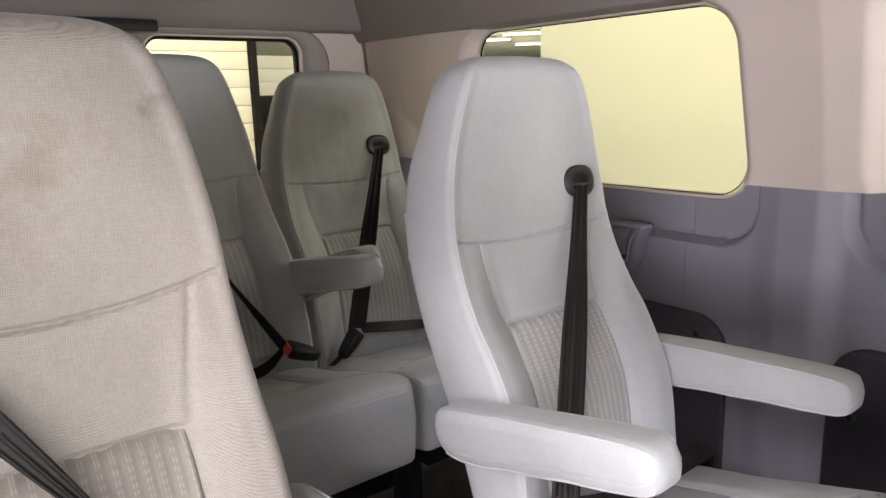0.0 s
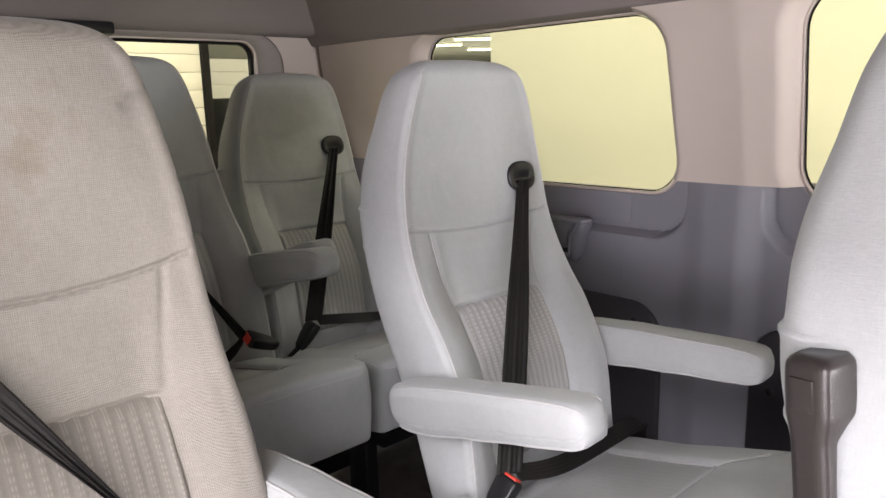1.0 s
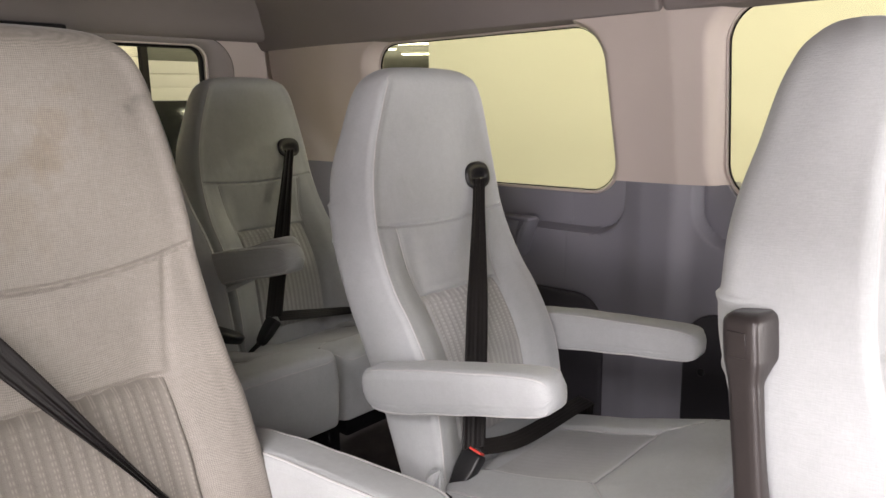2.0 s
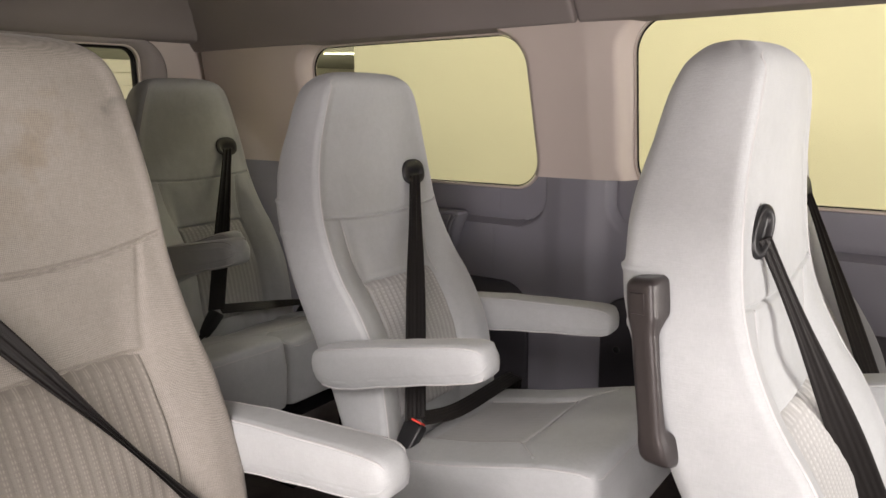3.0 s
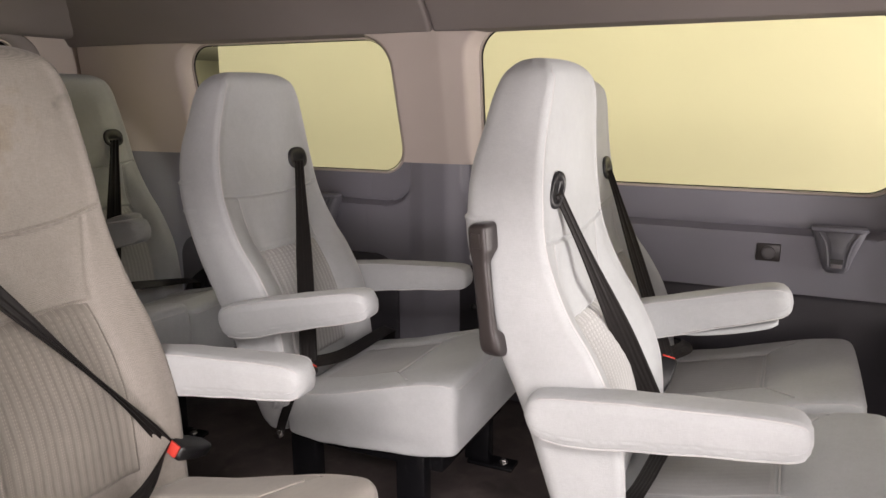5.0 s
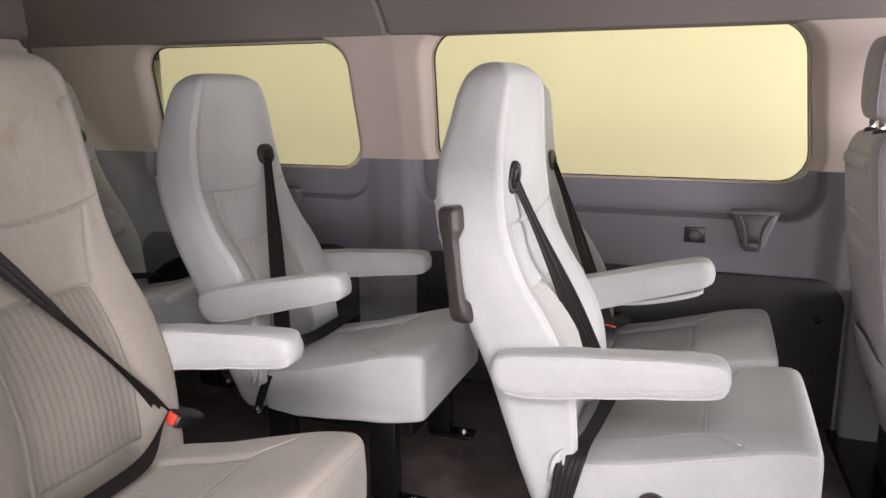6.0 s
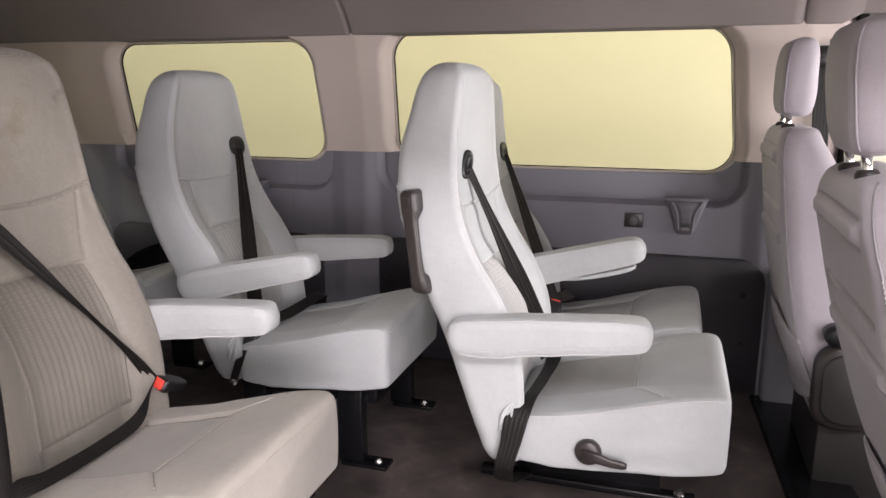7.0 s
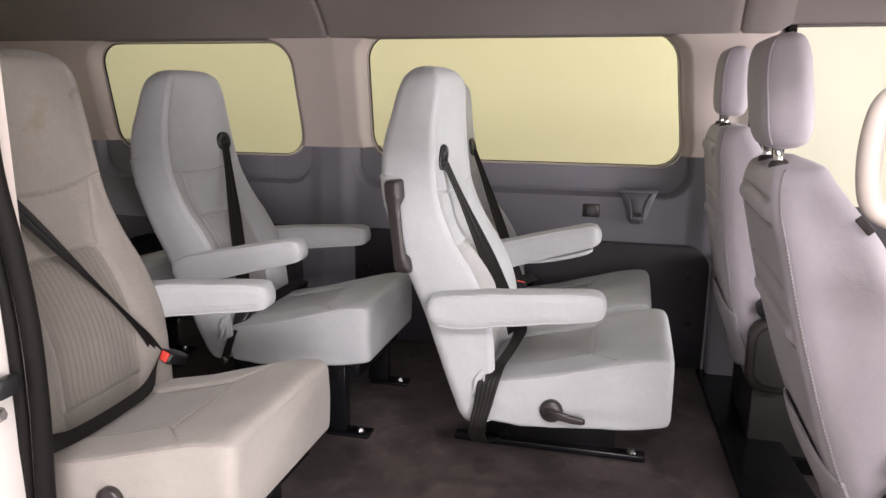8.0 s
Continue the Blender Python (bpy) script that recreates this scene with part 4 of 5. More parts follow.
def pillar(xl, xr, name):
    """Upper trim between two openings; xl and xr give its edges at a height."""
    bm = bmesh.new()
    rows = []
    n, m_ = 40, 40
    for j in range(n + 1):
        z = BELT + (1.30 - BELT) * j / n
        a, b = xl(z), xr(z)
        row = [bm.verts.new((a, 1.656 - 0.08 * (z - 0.80), z))]
        for i in range(m_ + 1):
            u = i / m_
            x = a + (b - a) * u
            edge = min(u, 1 - u) * (b - a)
            y = wall_in(z) + 0.045 * (1 - smooth01(edge / 0.035)) + 0.022 * max(0.0, u - 0.66) / 0.34
            row.append(bm.verts.new((x, y, z)))
        row.append(bm.verts.new((b, 1.656 - 0.08 * (z - 0.80), z)))
        rows.append(row)
    for a, b in zip(rows, rows[1:]):
        for i in range(m_ + 2):
            bm.faces.new((a[i], a[i + 1], b[i + 1], b[i]))
    me = mesh_of(name, bm, M_BEIGE)
    me.set_sharp_from_angle(angle=radians(50))
    return tagged(new(name, me), "beige moulded plastic upper pillar trim", "trim", kind="structure")


def win_edge(k, right):
    a, b, lo, hi = WINDOWS[k]
    i_ = k

    def f(z):
        r = 0.11
        lo2, hi2 = lo - 0.012, hi + 0.012
        d = min(z - lo2, hi2 - z)
        s = 0 if d >= r else r - math.sqrt(max(0, r * r - (r - max(0, d)) ** 2))
        k = (z - (lo + hi) / 2) / ((hi - lo) / 2)
        return (b + 0.012 - s + SLANT[i_][1] * k) if right else (a - 0.012 + s + SLANT[i_][0] * k)
    return f


pillar(win_edge(0, True), win_edge(1, False), "wall_pillar_middle")
pillar(lambda z: X0, win_edge(0, False), "wall_pillar_rear")
pillar(win_edge(1, True), lambda z: 0.86, "wall_pillar_front")


def far_window(k, tint):
    a, b, lo, hi = WINDOWS[k]
    cx, cz, hx, hz = (a + b) / 2, (lo + hi) / 2, (b - a) / 2, (hi - lo) / 2
    w = thing("window_%d" % (k + 1), "fixed tinted side window in a thin dark seal", "window", kind="structure")

    def yy(z, off):
        return 1.650 - 0.08 * (z - 0.80) + off

    def ring(grow, off):
        out = []
        for x, z in round_rect(hx + grow, hz + grow, 0.095 + grow, 10):
            u = (x / hx + 1) / 2
            out.append((cx + x + (SLANT[k][0] * (1 - u) + SLANT[k][1] * u) * z / hz, yy(cz + z, off), cz + z))
        return out
    part("window_frame", mesh_of("window_frame", loft([ring(g, o) for g, o in ((0.014, -0.004), (0.010, -0.010), (0.006, -0.010), (0.004, 0.004), (0.01, 0.012))], False), M_BEIGE), w)
    part("seal", mesh_of("seal", loft([ring(g, o) for g, o in ((0.003, -0.006), (0.0015, -0.0075), (0.0, -0.006), (0.0, 0.0))], False), M_RUBBER), w, None, "thin black rubber seal")
    p = part("pane", mesh_of("pane", loft([ring(0.004, 0.0), ring(0.004, 0.004)]), tint, False), w, None, "faintly yellow tinted glass")
    p.visible_shadow = False


far_window(0, M_TINT)
far_window(1, M_TINT)

# power outlet and coat-hook style catch below the window
o = thing("power_outlet", "dark grey power outlet with a round cap", "power outlet", pose(0.216, 1.591, 0.611))
part("plate", box_mesh("plate", M_BROWN, -0.033, 0.033, -0.006, 0.006, -0.026, 0.026, bevel=0.003), o)
rings = [[(s * math.cos(2 * math.pi * k / 20), y, s * math.sin(2 * math.pi * k / 20)) for k in range(20)] for s, y in ((0.019, -0.004), (0.019, -0.011), (0.016, -0.013), (0.006, -0.0135))]
part("cap", mesh_of("cap", loft(rings), material("grey_cap", (0.11, 0.105, 0.11), 0.45)), o)

h = thing("cup_catch", "slate grey moulded funnel-shaped catch on the trim", "catch", pose(0.392, 1.575, 0.0))
rings = []
for z, wd, d in ((0.572, 0.022, 0.012), (0.585, 0.033, 0.026), (0.62, 0.042, 0.032), (0.66, 0.056, 0.034), (0.690, 0.068, 0.034), (0.697, 0.068, 0.030)):
    rings.append([(x, y * d / 0.03, z) for x, y in round_rect(wd, 0.03, 0.018, 4)])
part("body", mesh_of("body", loft(rings), M_CATCH), h)
part("lip", box_mesh("lip", M_GREY, -0.07, 0.07, -0.040, 0.01, 0.694, 0.704, bevel=0.004), h)
rings = []
for z, wd in ((0.617, 0.016), (0.64, 0.017), (0.665, 0.022), (0.692, 0.036)):
    rings.append([(x, -0.036 + y, z) for x, y in round_rect(wd, 0.004, 0.003, 2)])
part("tongue", mesh_of("tongue", loft(rings), M_SLATE2), h)
part("slot", box_mesh("slot", M_BLACK, -0.015, 0.015, -0.037, -0.026, 0.603, 0.617), h)
part("tab", box_mesh("tab", M_SEATBACK, -0.014, 0.014, -0.036, -0.026, 0.591, 0.602, bevel=0.002), h, None, "pale tab")
for sd in (-1, 1):
    line = catmull([(sd * 0.050, -0.036, 0.690), (sd * 0.034, -0.037, 0.662), (sd * 0.026, -0.037, 0.63), (sd * 0.022, -0.036, 0.595)], 6)
    part("rib", mesh_of("rib", tube(line, 0.0035, 8), M_SLATE2), h)

# the same catch by the rear window
copy_thing(h, pose(-1.335, 1.575, 0.0))

# floor
bm = bmesh.new()
box(bm, X0, 0.74, Y0 + 0.02, 1.60, -0.03, 0.0)
tagged(new("floor", mesh_of("floor", bm, M_FLOOR, False)), "worn dark vinyl van floor with scuffs", "floor", kind="structure")
bm = bmesh.new()
box(bm, 0.742, X1, Y0 + 0.02, 1.60, -0.14, -0.08)
tagged(new("floor_front", mesh_of("floor_front", bm, M_FLOOR, False)), "dark footwell floor under the front seats", "floor", kind="structure")
bm = bmesh.new()
for v in box(bm, 0.65, 0.80, Y0 + 0.06, 1.555, -0.09, 0.012, bevel=0.006):
    v.co.x += (0.05 if v.co.x < 0.72 else 0.11) * (1.555 - v.co.y)
tagged(new("trim_floor_sill", mesh_of("trim_floor_sill", bm, M_STEEL, False)), "glossy black floor sill strip behind the front seats", "trim", kind="structure")

# headliner with its curved side rails
prof = [(1.60, 1.268), (1.53, 1.272), (1.515, 1.283), (1.49, 1.32), (1.44, 1.375), (1.38, 1.42), (1.28, 1.46), (1.10, 1.485), (0.68, 1.50)]
prof = catmull([(0, y, z) for y, z in prof], 4)
full = [(p.y, p.z) for p in prof] + [(1.36 - p.y, p.z) for p in prof[::-1][1:]]
rings = []
xs = [X0 + (X1 - 0.3 - X0) * i / 120 for i in range(121)]
HSEAMS = (-0.852, 0.70)
for sx in HSEAMS:
    xs = [x for x in xs if abs(x - sx) > 0.012] + [sx + d for d in (-0.009, -0.004, 0.0, 0.004, 0.009)]
for x in sorted(xs):
    g = max(0.010 * math.exp(-((x - sx) / 0.004) ** 2) for sx in HSEAMS)
    up = 0.045 * smooth01((x - 0.80) / 0.10)
    rings.append([(x, y + (g if y > 1.2 else 0), z + g + up * smooth01((abs(y - 0.68) - 0.65) / 0.12)) for y, z in full] + [(x, y, z + 0.03) for y, z in full[::-1]])
me = mesh_of("ceiling", loft(rings), M_HEAD)
me.set_sharp_from_angle(angle=radians(60))
tagged(new("ceiling", me), "taupe felt headliner with curved side rail", "headliner", kind="structure")
bm = bmesh.new()
box(bm, X0 - 0.05, X1, Y0 - 0.06, 1.72, 1.54, 1.58)
tagged(new("roof", mesh_of("roof", bm, M_BODY, False)), "painted van roof", "roof", kind="structure")

# outer skin above and below the windows
bm = bmesh.new()
box(bm, X0, 0.86, 1.725, 1.75, -0.35, 0.78)
box(bm, X0, X1, 1.66, 1.70, 1.30, 1.56)
tagged(new("wall_outer_skin", mesh_of("wall_outer_skin", bm, M_BODY, False)), "white painted van side", "van body", kind="structure")

# rear door with its window
WR = (0.66, 1.265, 0.72, 1.282)
cy, cz, hy, hz = (WR[0] + WR[1]) / 2, (WR[2] + WR[3]) / 2, (WR[1] - WR[0]) / 2, (WR[3] - WR[2]) / 2
bm = bmesh.new()
outer = [(Y0, 0.0), (1.66, 0.0), (1.66, 1.54), (Y0, 1.54)]


def slanted(y, z):
    """The pane's inner end leans over towards its top."""
    return y + (0.045 * (z / hz + 1) / 2 if y < 0 else 0.0), z


inner = [slanted(y, z) for y, z in round_rect(hy, hz, 0.055, 8)]
for xx in (X0, X0 - 0.06):
    vo = [bm.verts.new((xx, y, z)) for y, z in outer]
    vi = [bm.verts.new((xx, cy + y, cz + z)) for y, z in inner]
    es = [bm.edges.new((a, b)) for lp in (vo, vi) for a, b in zip(lp, lp[1:] + lp[:1])]
    bmesh.ops.triangle_fill(bm, edges=es, use_beauty=True)
    if xx == X0:
        keep = vi
    else:
        for i in range(len(vi)):
            j = (i + 1) % len(vi)
            bm.faces.new((keep[i], keep[j], vi[j], vi[i]))
tagged(new("wall_rear", mesh_of("wall_rear", bm, M_BEIGE, False)), "beige rear door trim", "trim", kind="structure")
w = thing("window_3", "rear door window with a rounded beige surround", "window", kind="structure")


def rear_ring(grow, xx):
    loop = [slanted(y, z) for y, z in round_rect(hy + grow, hz + grow, 0.055 + max(grow, -0.04), 8)]
    return [(xx, cy + y, cz + z) for y, z in loop]


def rear_trim_ring(k, xx):
    """Rings of the broad moulded surround, from the pane's edge (0) out to the door's edge (1)."""
    a, b = rear_ring(0.004, xx), [(xx, cy + 0.025 + y, cz - 0.02 + z) for y, z in round_rect(hy + 0.085, hz + 0.050, 0.12, 8)]
    return [tuple(p_ + (q_ - p_) * k for p_, q_ in zip(u, v)) for u, v in zip(a, b)]


part("window_frame", mesh_of("window_frame", loft([rear_trim_ring(k, X0 + o) for k, o in ((1.0, 0.002), (0.97, 0.020), (0.85, 0.028), (0.55, 0.030), (0.25, 0.022), (0.05, 0.004), (0.0, -0.02))], False), M_REAR), w)
edge = rear_trim_ring(1.02, X0 + 0.004)
part("door_seal", mesh_of("door_seal", tube(edge + edge[:1], 0.006, 6), M_RUBBER), w, None, "dark rubber gap round the door trim")
part("seal", mesh_of("seal", loft([rear_ring(g, X0 + o) for g, o in ((0.0, -0.018), (-0.006, -0.014), (-0.010, -0.022), (-0.010, -0.04))], False), M_RUBBER), w)
p = part("pane", mesh_of("pane", loft([rear_ring(0.0, X0 - 0.030), rear_ring(0.0, X0 - 0.034)]), M_TINT, False), w)
p.visible_shadow = False

cove = catmull([(X0 + dx, 0, z) for dx, z in ((0.0, 1.305), (0.05, 1.308), (0.085, 1.33), (0.14, 1.385), (0.24, 1.44), (0.40, 1.478), (0.62, 1.496))], 5)
rings = []
for i in range(41):
    y = Y0 + (1.56 - Y0) * i / 40
    rings.append([(p_.x, y, p_.z) for p_ in cove] + [(X0 + 0.62, y, 1.52), (X0, y, 1.52)])
me = mesh_of("ceiling_rear_header", loft(rings), M_HEAD)
me.set_sharp_from_angle(angle=radians(50))
tagged(new("ceiling_rear_header", me), "taupe felt header over the rear doors", "headliner", kind="structure")
# cover lengthened towards -y; the extra length stands in for the dark header gap
lc = thing("latch_cover", "black plastic rear door latch cover, lengthened as the dark header gap", "latch cover", pose(X0 + 0.06, 0.56, 1.30))
part("cover", box_mesh("cover", M_BLACK, -0.05, 0.06, -0.60, 0.16, -0.02, 0.02, bevel=0.01), lc)

# near side behind the sliding door, and the door pillar with its seal and lock
bm = bmesh.new()
box(bm, X0, -0.705, Y0 - 0.06, Y0 + 0.02, 0.0, 1.50)
tagged(new("wall_near", mesh_of("wall_near", bm, M_BEIGE, False)), "beige side trim behind the sliding door", "trim", kind="structure")
bm = bmesh.new()
box(bm, -0.95, -0.690, Y0 - 0.14, Y0 - 0.045, -0.5, 1.54, bevel=0.012, seg=3)
tagged(new("wall_door_pillar", mesh_of("wall_door_pillar", bm, M_BODY)), "cream painted door pillar", "pillar", kind="structure")
seal_pts = catmull([(x_, Y0 - 0.03, z_) for x_, z_ in ((-0.705, 1.45), (-0.700, 1.05), (-0.696, 0.93), (-0.675, 0.80), (-0.660, 0.66), (-0.660, 0.5), (-0.672, 0.30), (-0.685, -0.1))], 8)
sl = thing("door_seal", "black rubber sliding door seal on the pillar", "door seal", kind="structure")
part("seal", mesh_of("seal", tube(seal_pts, 0.017, 10), M_RUBBER), sl)
part("lip", mesh_of("lip", tube([p_ + V(-0.026, -0.016, 0) for p_ in seal_pts], 0.012, 8), M_RUBBER), sl)
lk = thing("door_striker", "black door lock striker with a screw", "lock", pose(-0.676, Y0 - 0.085, 0.568))
part("plate", box_mesh("plate", M_BLACK, -0.004, 0.014, -0.022, 0.022, -0.018, 0.018, bevel=0.004), lk)
part("bolt", ME_BOLT, lk, pose(0.0, -0.018, -0.045, 0, 90, 0))
lk = thing("door_bumper", "small dark door bumper on the pillar", "bumper", pose(-0.690, Y0 - 0.085, 1.15))
part("pad", box_mesh("pad", M_BLACK, -0.02, 0.018, -0.015, 0.008, -0.014, 0.014, bevel=0.005), lk)

# front pillar of the near side with a grab handle
bm = bmesh.new()
box(bm, 0.76, 0.88, Y0 - 0.06, Y0 + 0.05, -0.3, 1.54, bevel=0.015, seg=3)
tagged(new("wall_front_pillar", mesh_of("wall_front_pillar", bm, M_BEIGE)), "beige front door pillar", "pillar", kind="structure")
gh = thing("grab_handle", "cream plastic grab handle on the door pillar", "grab handle", pose(0, 0, 0))
hp = catmull([(0.77, Y0 + 0.03, 1.075), (0.70, Y0 + 0.02, 1.085), (0.655, Y0 + 0.015, 1.07), (0.640, Y0 + 0.01, 1.03), (0.640, Y0 + 0.01, 0.97), (0.655, Y0 + 0.015, 0.928), (0.70, Y0 + 0.02, 0.912), (0.77, Y0 + 0.03, 0.915)], 6)
part("bar", mesh_of("bar", tube([p_ + V(0.012, 0, 0) for p_ in hp], 0.0145, 14), M_CREAM), gh)

# front door on the far side
bm = bmesh.new()
box(bm, 0.86, X1, 1.60, 1.66, -0.1, 0.66)
tagged(new("wall_front_door", mesh_of("wall_front_door", bm, M_DARK, False)), "charcoal front door trim", "door trim", kind="structure")
bm = bmesh.new()
box(bm, 0.86, 0.885, 1.545, 1.66, 0.66, 1.300)
box(bm, 0.86, X1, 1.545, 1.66, 1.300, 1.330)
tagged(new("trim_door_frame", mesh_of("trim_door_frame", bm, M_RUBBER, False)), "black front door window frame", "trim", kind="structure")
bm = bmesh.new()
box(bm, 0.885, X1, 1.62, 1.624, 0.66, 1.300)
p = tagged(new("window_4", mesh_of("window_4", bm, M_CLEAR, False)), "clear front door window", "window", kind="structure")
p.visible_shadow = False
bm = bmesh.new()
box(bm, 0.68, 0.86, 1.50, 1.60, 0.0, 0.47, bevel=0.02, seg=3)
tagged(new("trim_pillar_foot", mesh_of("trim_pillar_foot", bm, M_GREY)), "slate grey lower pillar trim behind the driver seat", "trim", kind="structure")
bl = thing("front_seat_belt", "black seat belt hanging from its pillar anchor", "seat belt", pose(0.768, 1.50, 0))
part("webbing", mesh_of("webbing", ribbon([(V(-0.004, 0, 1.17), V(0.024, 0.004, 0)), (V(0.002, -0.015, 1.0), V(0.025, 0.004, 0)), (V(0.008, -0.02, 0.8), V(0.025, 0.003, 0)), (V(0.0, 0.0, 0.42), V(0.024, 0, 0))]), M_BELT), bl)
an = part("anchor", box_mesh("anchor", M_BLACK, -0.022, 0.026, -0.012, 0.03, 1.145, 1.205, bevel=0.008), bl)
part("hook", box_mesh("hook", M_BLACK, 0.008, 0.020, -0.014, 0.01, 1.195, 1.225, bevel=0.003), an)
knob = [[(0.022 + r * math.cos(2 * math.pi * k / 20), yy, 1.150 + r * math.sin(2 * math.pi * k / 20)) for k in range(20)] for r, yy in ((0.014, 0.0), (0.016, -0.012), (0.012, -0.018), (0.004, -0.019))]
part("knob", mesh_of("knob", loft(knob), M_BLACK), an)

# ---- the two front seats ----
FRONT_ROWS = [  # height, back, front, half width
    (0.27, 0.14, 0.26, 0.19), (0.29, 0.125, 0.30, 0.215), (0.40, 0.080, 0.285, 0.232), (0.52, 0.050, 0.255, 0.24), (0.65, 0.026, 0.225, 0.243), (0.76, 0.010, 0.195, 0.240),
    (0.84, 0.002, 0.165, 0.230), (0.90, -0.004, 0.130, 0.212), (0.94, 0.000, 0.108, 0.190), (0.962, 0.008, 0.100, 0.168), (0.971, 0.018, 0.092, 0.15), (0.974, 0.034, 0.078, 0.13),
]


def front_back_mesh():
    rings = []
    n = 240
    for i in range(n + 1):
        z = 0.27 + 0.704 * i / n
        xb, xf, w = lerp_rows(FRONT_ROWS, z)
        h = (xf - xb) / 2
        loop = []
        for x, y in round_rect(h, w, min(0.045, h * 0.9), 7):
            loop.append((xb + h + x, y, z))
        dense = []
        for e_, (p_, q_) in enumerate(zip(loop, loop[1:] + loop[:1])):
            m_ = 48 if e_ == 15 else 10 if e_ % 8 == 7 else 1
            dense += [tuple(p_[c] + (q_[c] - p_[c]) * t / m_ for c in range(3)) for t in range(m_)]
        folded = []
        for px, py, pz in dense:
            flat = smooth_step((w - 0.022 - abs(py)) / 0.02) if px < xb + h else 0.0
            k = 0.0
            for zz, hw in ((0.900, 0.165), (0.684, 0.195)):
                d = pz - zz
                e = smooth_step((hw - abs(py)) / 0.018)
                k += e * (0.009 * math.exp(-(d / 0.017) ** 4) - 0.008 * math.exp(-((d + 0.023) / 0.004) ** 2) - 0.006 * math.exp(-((d - 0.021) / 0.004) ** 2))
            k -= 0.009 * smooth_step((0.185 - abs(py)) / 0.02) * math.exp(-((pz - 0.768) / 0.005) ** 2)
            folded.append((px - k * flat, py, pz))
        dense = folded
        rings.append(dense)
    bm = loft(rings)
    for v in bm.verts:
        v.co.x += noise.noise(v.co * 8.0) * 0.003
    return mesh_of("backrest", bm, M_FRONT)


HEAD_ROWS = [(1.0, 0.012, 0.05, 0.07), (1.008, -0.008, 0.066, 0.10), (1.05, -0.018, 0.074, 0.125), (1.11, -0.018, 0.073, 0.130), (1.16, -0.012, 0.071, 0.128), (1.183, -0.002, 0.063, 0.120), (1.192, 0.010, 0.053, 0.106), (1.195, 0.022, 0.044, 0.09)]


def headrest_mesh():
    rings = []
    for i in range(41):
        z = 1.0 + 0.195 * i / 40
        xb, xf, w = lerp_rows(HEAD_ROWS, z)
        h = (xf - xb) / 2
        rings.append([(xb + h + x, y, z) for x, y in round_rect(h, w, min(0.036, h * 0.9), 6)])
    return mesh_of("headrest", loft(rings), M_FRONT)


ME_FBACK, ME_FHEAD = front_back_mesh(), headrest_mesh()
ME_FWELT, ME_STITCH, ME_HWELT = {}, {}, {}
for sd in (-1, 1):
    line = []
    for i in range(50):
        z = 0.30 + 0.671 * i / 49
        xb, xf, w = lerp_rows(FRONT_ROWS, z)
        d = min(0.045, (xf - xb) * 0.45) * 0.29
        line.append((xb + d - 0.0012, sd * (w - d + 0.0006), z))
    beads = bmesh.new()
    for p_, q_ in zip(line[8:40], line[9:41]):
        for t in (0.25, 0.75):
            c = Vector(p_).lerp(Vector(q_), t) + Vector((-0.0012, sd * 0.0012, 0))
            bmesh.ops.create_icosphere(beads, subdivisions=1, radius=0.0014, matrix=Matrix.Translation(c) @ Matrix.Diagonal((1, 1, 1.6, 1)))
    ME_STITCH[sd] = mesh_of("stitching", beads, M_WELT)
    ME_FWELT[sd] = mesh_of("welt", tube(line, 0.0022, 6), M_SEATBACK)
for sd in (-1, 1):
    line = []
    for i in range(24):
        z = 1.012 + 0.176 * i / 23
        xb, xf, w = lerp_rows(HEAD_ROWS, z)
        line.append((xb + 0.0085, sd * (w - 0.0085), z))
    ME_HWELT[sd] = mesh_of("welt", tube(line, 0.002, 6), M_FRONT)
ME_POST = mesh_of("post", tube([(0, 0, 0.94), (0, 0, 1.02)], 0.008, 12), M_CHROME)
ME_COLLAR = mesh_of("collar", loft([[(r * math.cos(2 * math.pi * k / 16), r * math.sin(2 * math.pi * k / 16), z) for k in range(16)] for r, z in ((0.017, 0.962), (0.018, 0.975), (0.014, 0.981), (0.009, 0.982))]), M_BROWN)


def back_flap_mesh():
    """Stiff lower flap of the back cover, standing off towards its hem."""
    rings = []
    for j in range(15):
        t = j / 14
        z = 0.45 - 0.20 * t
        row, rear = [], []
        for i in range(25):
            u = -1 + 2 * i / 24
            zz = z - 0.035 * t * (1 - u * u) - 0.03 * (1 - t) * u * u
            xb, xf, w = lerp_rows(FRONT_ROWS, max(zz, 0.275))
            x = xb - 0.003 - 0.022 * math.sin(math.pi * min(1, 0.15 + 0.6 * t)) * (1 - 0.6 * u ** 4) + 0.02 * u ** 6
            y = u * (0.225 - 0.03 * t)
            row.append((x, y, zz))
            rear.append((x + 0.006, y, zz))
        rings.append(row + rear[::-1])
    return mesh_of("back_flap", loft(rings), M_FRONT)


ME_FLAP = back_flap_mesh()


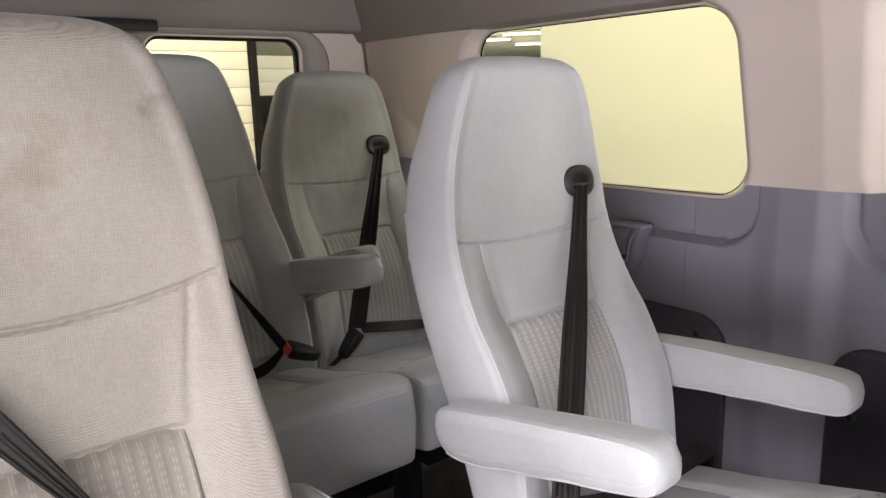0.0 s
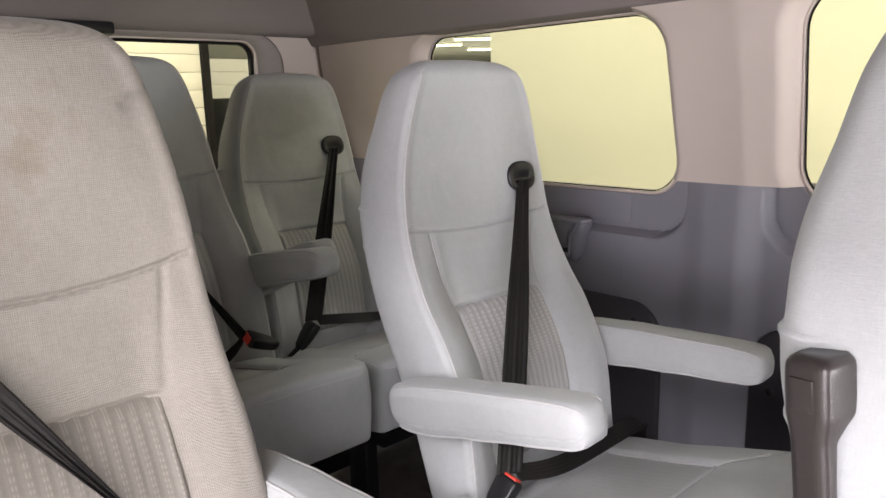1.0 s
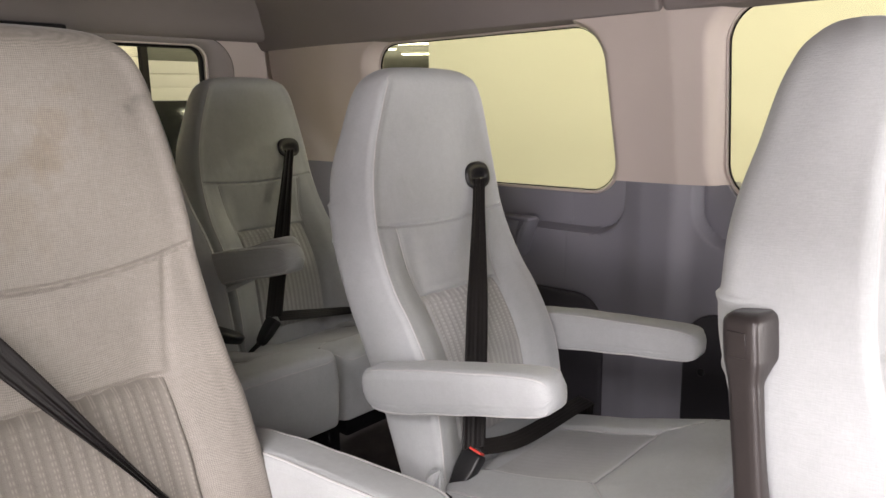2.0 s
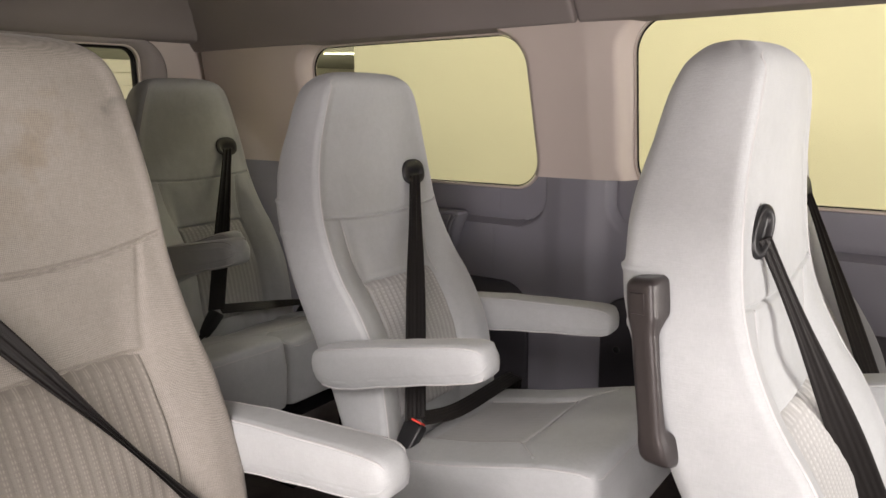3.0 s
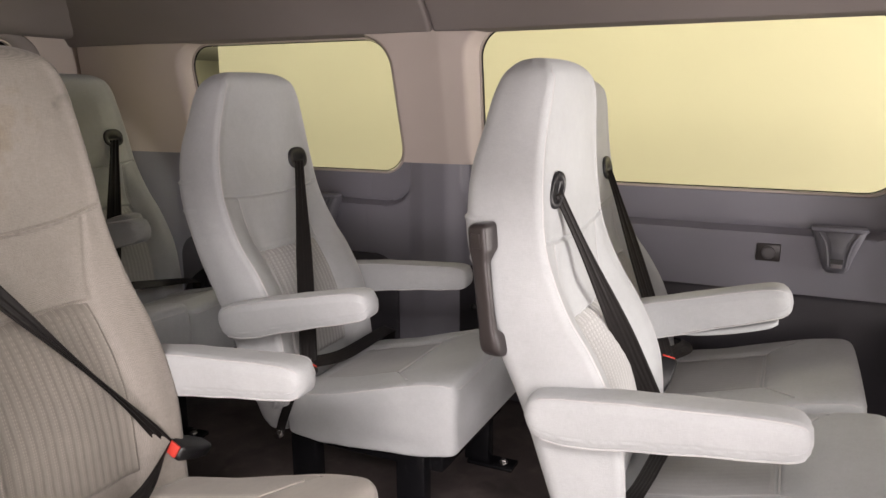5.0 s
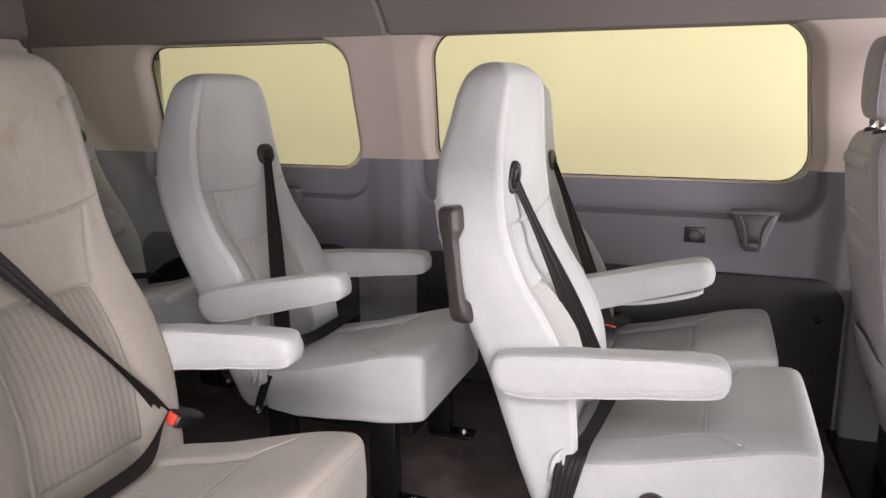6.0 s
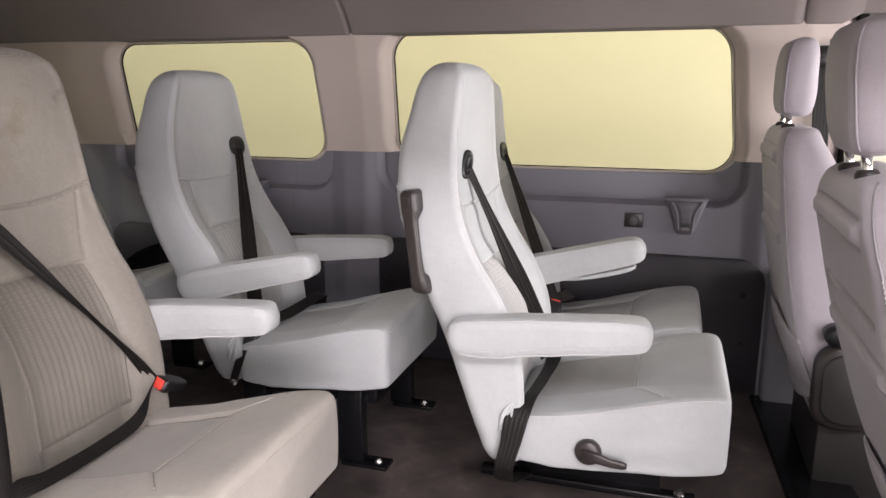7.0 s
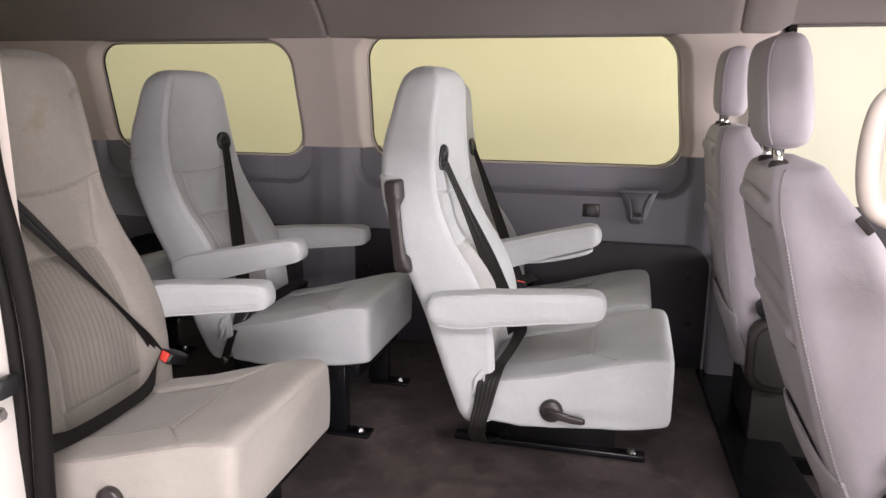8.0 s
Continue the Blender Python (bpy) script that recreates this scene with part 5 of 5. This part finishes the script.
def front_seat(name, label, x, y, recline, side):
    s = thing(name, label, "seat", pose(x, y, 0), "front seats")
    pv = Vector((0.2, 0, 0.30))
    rock = Matrix.Translation(pv) @ pose(0, 0, 0, 0, -recline, 0) @ Matrix.Translation(-pv)
    part("backrest", ME_FBACK, s, rock)
    for sd in (-1, 1):
        part("welt", ME_FWELT[sd], s, rock)
        part("stitching", ME_STITCH[sd], s, rock)
    hr = part("headrest", ME_FHEAD, s, rock @ pose(0.018, 0, 1.0) @ Matrix.Diagonal((0.96, 0.86, 1.06, 1)) @ pose(0, 0, -1.0))
    for sd in (-1, 1):
        part("welt", ME_HWELT[sd], hr)
    part("back_flap", ME_FLAP, s, rock)
    for sd in (-1, 1):
        part("post", ME_POST, s, rock @ pose(0.03, sd * 0.06, 0), "chrome headrest post")
        part("collar", ME_COLLAR, s, rock @ pose(0.03, sd * 0.06, 0))
    cm = box_mesh("cushion", M_FRONT, 0.14, 0.66, -0.24, 0.24, 0.17, 0.33, bevel=0.05, seg=4)
    part("cushion", cm, s)
    part("pedestal", box_mesh("pedestal", M_INLAY, 0.16, 0.60, -0.20, 0.20, -0.08, 0.19, bevel=0.01), s)
    for sd in (-1, 1):
        rings = []
        for g, yy in ((0.0, 0.236), (0.0, 0.262), (-0.010, 0.270)):
            rings.append([(0.21 + px, sd * yy, 0.31 + pz) for px, pz in round_rect(0.085 + g, 0.115 + g, 0.06, 5)])
        sh = part("side_shield", mesh_of("side_shield", loft(rings), M_BROWN), s, None, "dark plastic hinge cover")
        rings = [[(0.21 + px, sd * yy, 0.31 + pz) for px, pz in round_rect(0.066 + g, 0.095 + g, 0.05, 5)] for g, yy in ((0, 0.268), (0, 0.274), (-0.006, 0.276))]
        part("inlay", mesh_of("inlay", loft(rings), M_INLAY), sh)
    rings = [[(0.165 + r * math.cos(2 * math.pi * k / 20), side * yy, 0.455 + r * math.sin(2 * math.pi * k / 20)) for k in range(20)] for r, yy in ((0.026, 0.235), (0.028, 0.272), (0.022, 0.282), (0.008, 0.284))]
    part("recline_knob", mesh_of("recline_knob", loft(rings), M_BLACK), s)
    for sd in (-1, 1):
        part("slide_rail", box_mesh("slide_rail", M_STEEL, 0.08, 0.62, sd * 0.2 - 0.02, sd * 0.2 + 0.02, -0.08, -0.03, bevel=0.005), s)
    return s, rock


front_seat("driver_seat", "grey cloth driver seat with a head restraint", 0.60, 1.18, 0, -1)
fp, rk = front_seat("passenger_seat", "grey cloth front passenger seat with an airbag tag", 0.676, 0.235, 7.5, -1)
tag = part("airbag_tag", box_mesh("airbag_tag", M_BROWN, -0.007, 0.007, -0.004, 0.004, -0.017, 0.017, bevel=0.002), fp, rk @ pose(0.128, -0.226, 0.880, 0, -35, 0), "dark sewn airbag tag")

# ---- the garage ----
bm = bmesh.new()
box(bm, -24, 7, -6, 26, -0.80, -0.70)
tagged(new("ground", mesh_of("ground", bm, M_CONCRETE, False)), "grey garage concrete floor", "ground", kind="structure")
bm = bmesh.new()
box(bm, -24, 7, -6, 26, ROOM_H, ROOM_H + 0.1)
tagged(new("ceiling_garage", mesh_of("ceiling_garage", bm, M_CONCRETE, False)), "grey concrete garage ceiling", "ceiling", kind="structure")
bm = bmesh.new()
box(bm, -4.94, 7, 5.0, 5.15, -0.7, ROOM_H)
tagged(new("wall_garage", mesh_of("wall_garage", bm, M_WALL, False)), "cream painted garage wall", "wall", kind="structure")
for nm, dims in (("wall_garage_north", (-24, 7, 26, 26.1)), ("wall_garage_south", (-24, 7, -5.7, -5.6)), ("wall_garage_west", (-24.1, -24, -6, 26)), ("wall_garage_east", (7, 7.1, -6, 26))):
    bm = bmesh.new()
    box(bm, *dims, -0.7, ROOM_H)
    tagged(new(nm, mesh_of(nm, bm, M_WHITE, False)), "white painted garage wall", "wall", kind="structure")

# panelled roller door behind the van
rd = thing("roller_door", "cream panelled roller door behind the van", "garage door", kind="structure")
slat = box_mesh("slat", M_DOORPANEL, -0.015, 0.015, -3.0, 2.02, 0.001, 0.1135, bevel=0.004)
for i in range(28):
    part("slat", slat, rd, pose(-4.75, 0, -0.69 + 0.115 * i))
part("post", box_mesh("post", M_RUBBER, -0.04, 0.04, 2.024, 2.075, -0.7, ROOM_H, bevel=0.005), rd, pose(-4.75, 0, 0))
rd2 = thing("roller_door_far", "white panelled roller door far behind", "garage door", kind="structure")
slat2 = box_mesh("slat", M_WHITE, -0.015, 0.015, 2.1, 6.8, 0.004, 0.16, bevel=0.006)
for i in range(14):
    part("slat", slat2, rd2, pose(-8.8, 0, -0.69 + 0.165 * i))


def parked_car(x, y):
    """A dark saloon seen from its front."""
    c = thing("parked_car", "black parked car with chrome grille bars", "car", pose(x, y, -0.70) @ Matrix.Diagonal((1, 1, 1.20, 1)))
    rings = []
    for xx, zt, zb, w in ((1.9, 0.62, 0.30, 0.75), (1.85, 0.72, 0.22, 0.82), (1.3, 0.92, 0.2, 0.88), (0.75, 1.0, 0.2, 0.9), (-1.2, 1.0, 0.2, 0.9), (-2.0, 0.95, 0.25, 0.85)):
        rings.append([(xx, yy, (zt + zb) / 2 + zz) for yy, zz in round_rect(w, (zt - zb) / 2, 0.10, 4)])
    part("body", mesh_of("body", loft(rings), M_CAR), c)
    rings = []
    for xx, zt, w in ((0.95, 1.0, 0.78), (0.25, 1.48, 0.62), (-0.9, 1.50, 0.62), (-1.6, 1.0, 0.76)):
        rings.append([(xx, yy, (zt + 0.9) / 2 + zz) for yy, zz in round_rect(w, (zt - 0.9) / 2 + 0.02, 0.05, 4)])
    part("cabin", mesh_of("cabin", loft(rings), M_CAR), c)
    for zz in (0.50, 0.58, 0.66):
        part("grille_bar", box_mesh("grille_bar", M_CHROME, 1.84, 1.92, -0.4, 0.4, zz, zz + 0.02, bevel=0.004), c)
    for sd in (-1, 1):
        part("headlight", box_mesh("headlight", M_CHROME, 1.70, 1.86, sd * 0.66 - 0.14, sd * 0.66 + 0.14, 0.62, 0.74, bevel=0.03), c)
        for xx in (1.2, -1.3):
            part("wheel", mesh_of("wheel", loft([[(xx + r * math.cos(2 * math.pi * k / 24), sd * yy, 0.32 + r * math.sin(2 * math.pi * k / 24)) for k in range(24)] for r, yy in ((0.30, 0.70), (0.32, 0.74), (0.32, 0.86), (0.28, 0.89), (0.1, 0.87))]), M_RUBBER), c)
    return c


parked_car(-6.3, 3.05)

# lamp housings on the garage ceiling
for lx, ly, sx, sy in ((1.5, -2.35, 3.4, 0.9), (-3.0, 3.9, 8.0, 0.12), (-6.8, 4.6, 1.6, 0.12), (-3.9, 0.4, 0.2, 3.0), (-13.0, 13.0, 1.2, 0.1), (-15.6, 16.0, 1.2, 0.1), (-15.0, 13.5, 1.2, 0.1), (-11.2, 11.1, 1.2, 0.1)):
    f = thing("strip_lamp", "white ceiling strip lamp housing, switched on", "ceiling lamp", pose(lx, ly, ROOM_H, 0, 0, 45 if lx < -10 else 0))
    part("housing", box_mesh("housing", M_WHITE, -sx / 2 - 0.03, sx / 2 + 0.03, -sy / 2 - 0.03, sy / 2 + 0.03, -0.06, 0.0, bevel=0.01), f)
    part("diffuser", box_mesh("diffuser", M_TUBE, -sx / 2, sx / 2, -sy / 2, sy / 2, -0.075, -0.06), f)
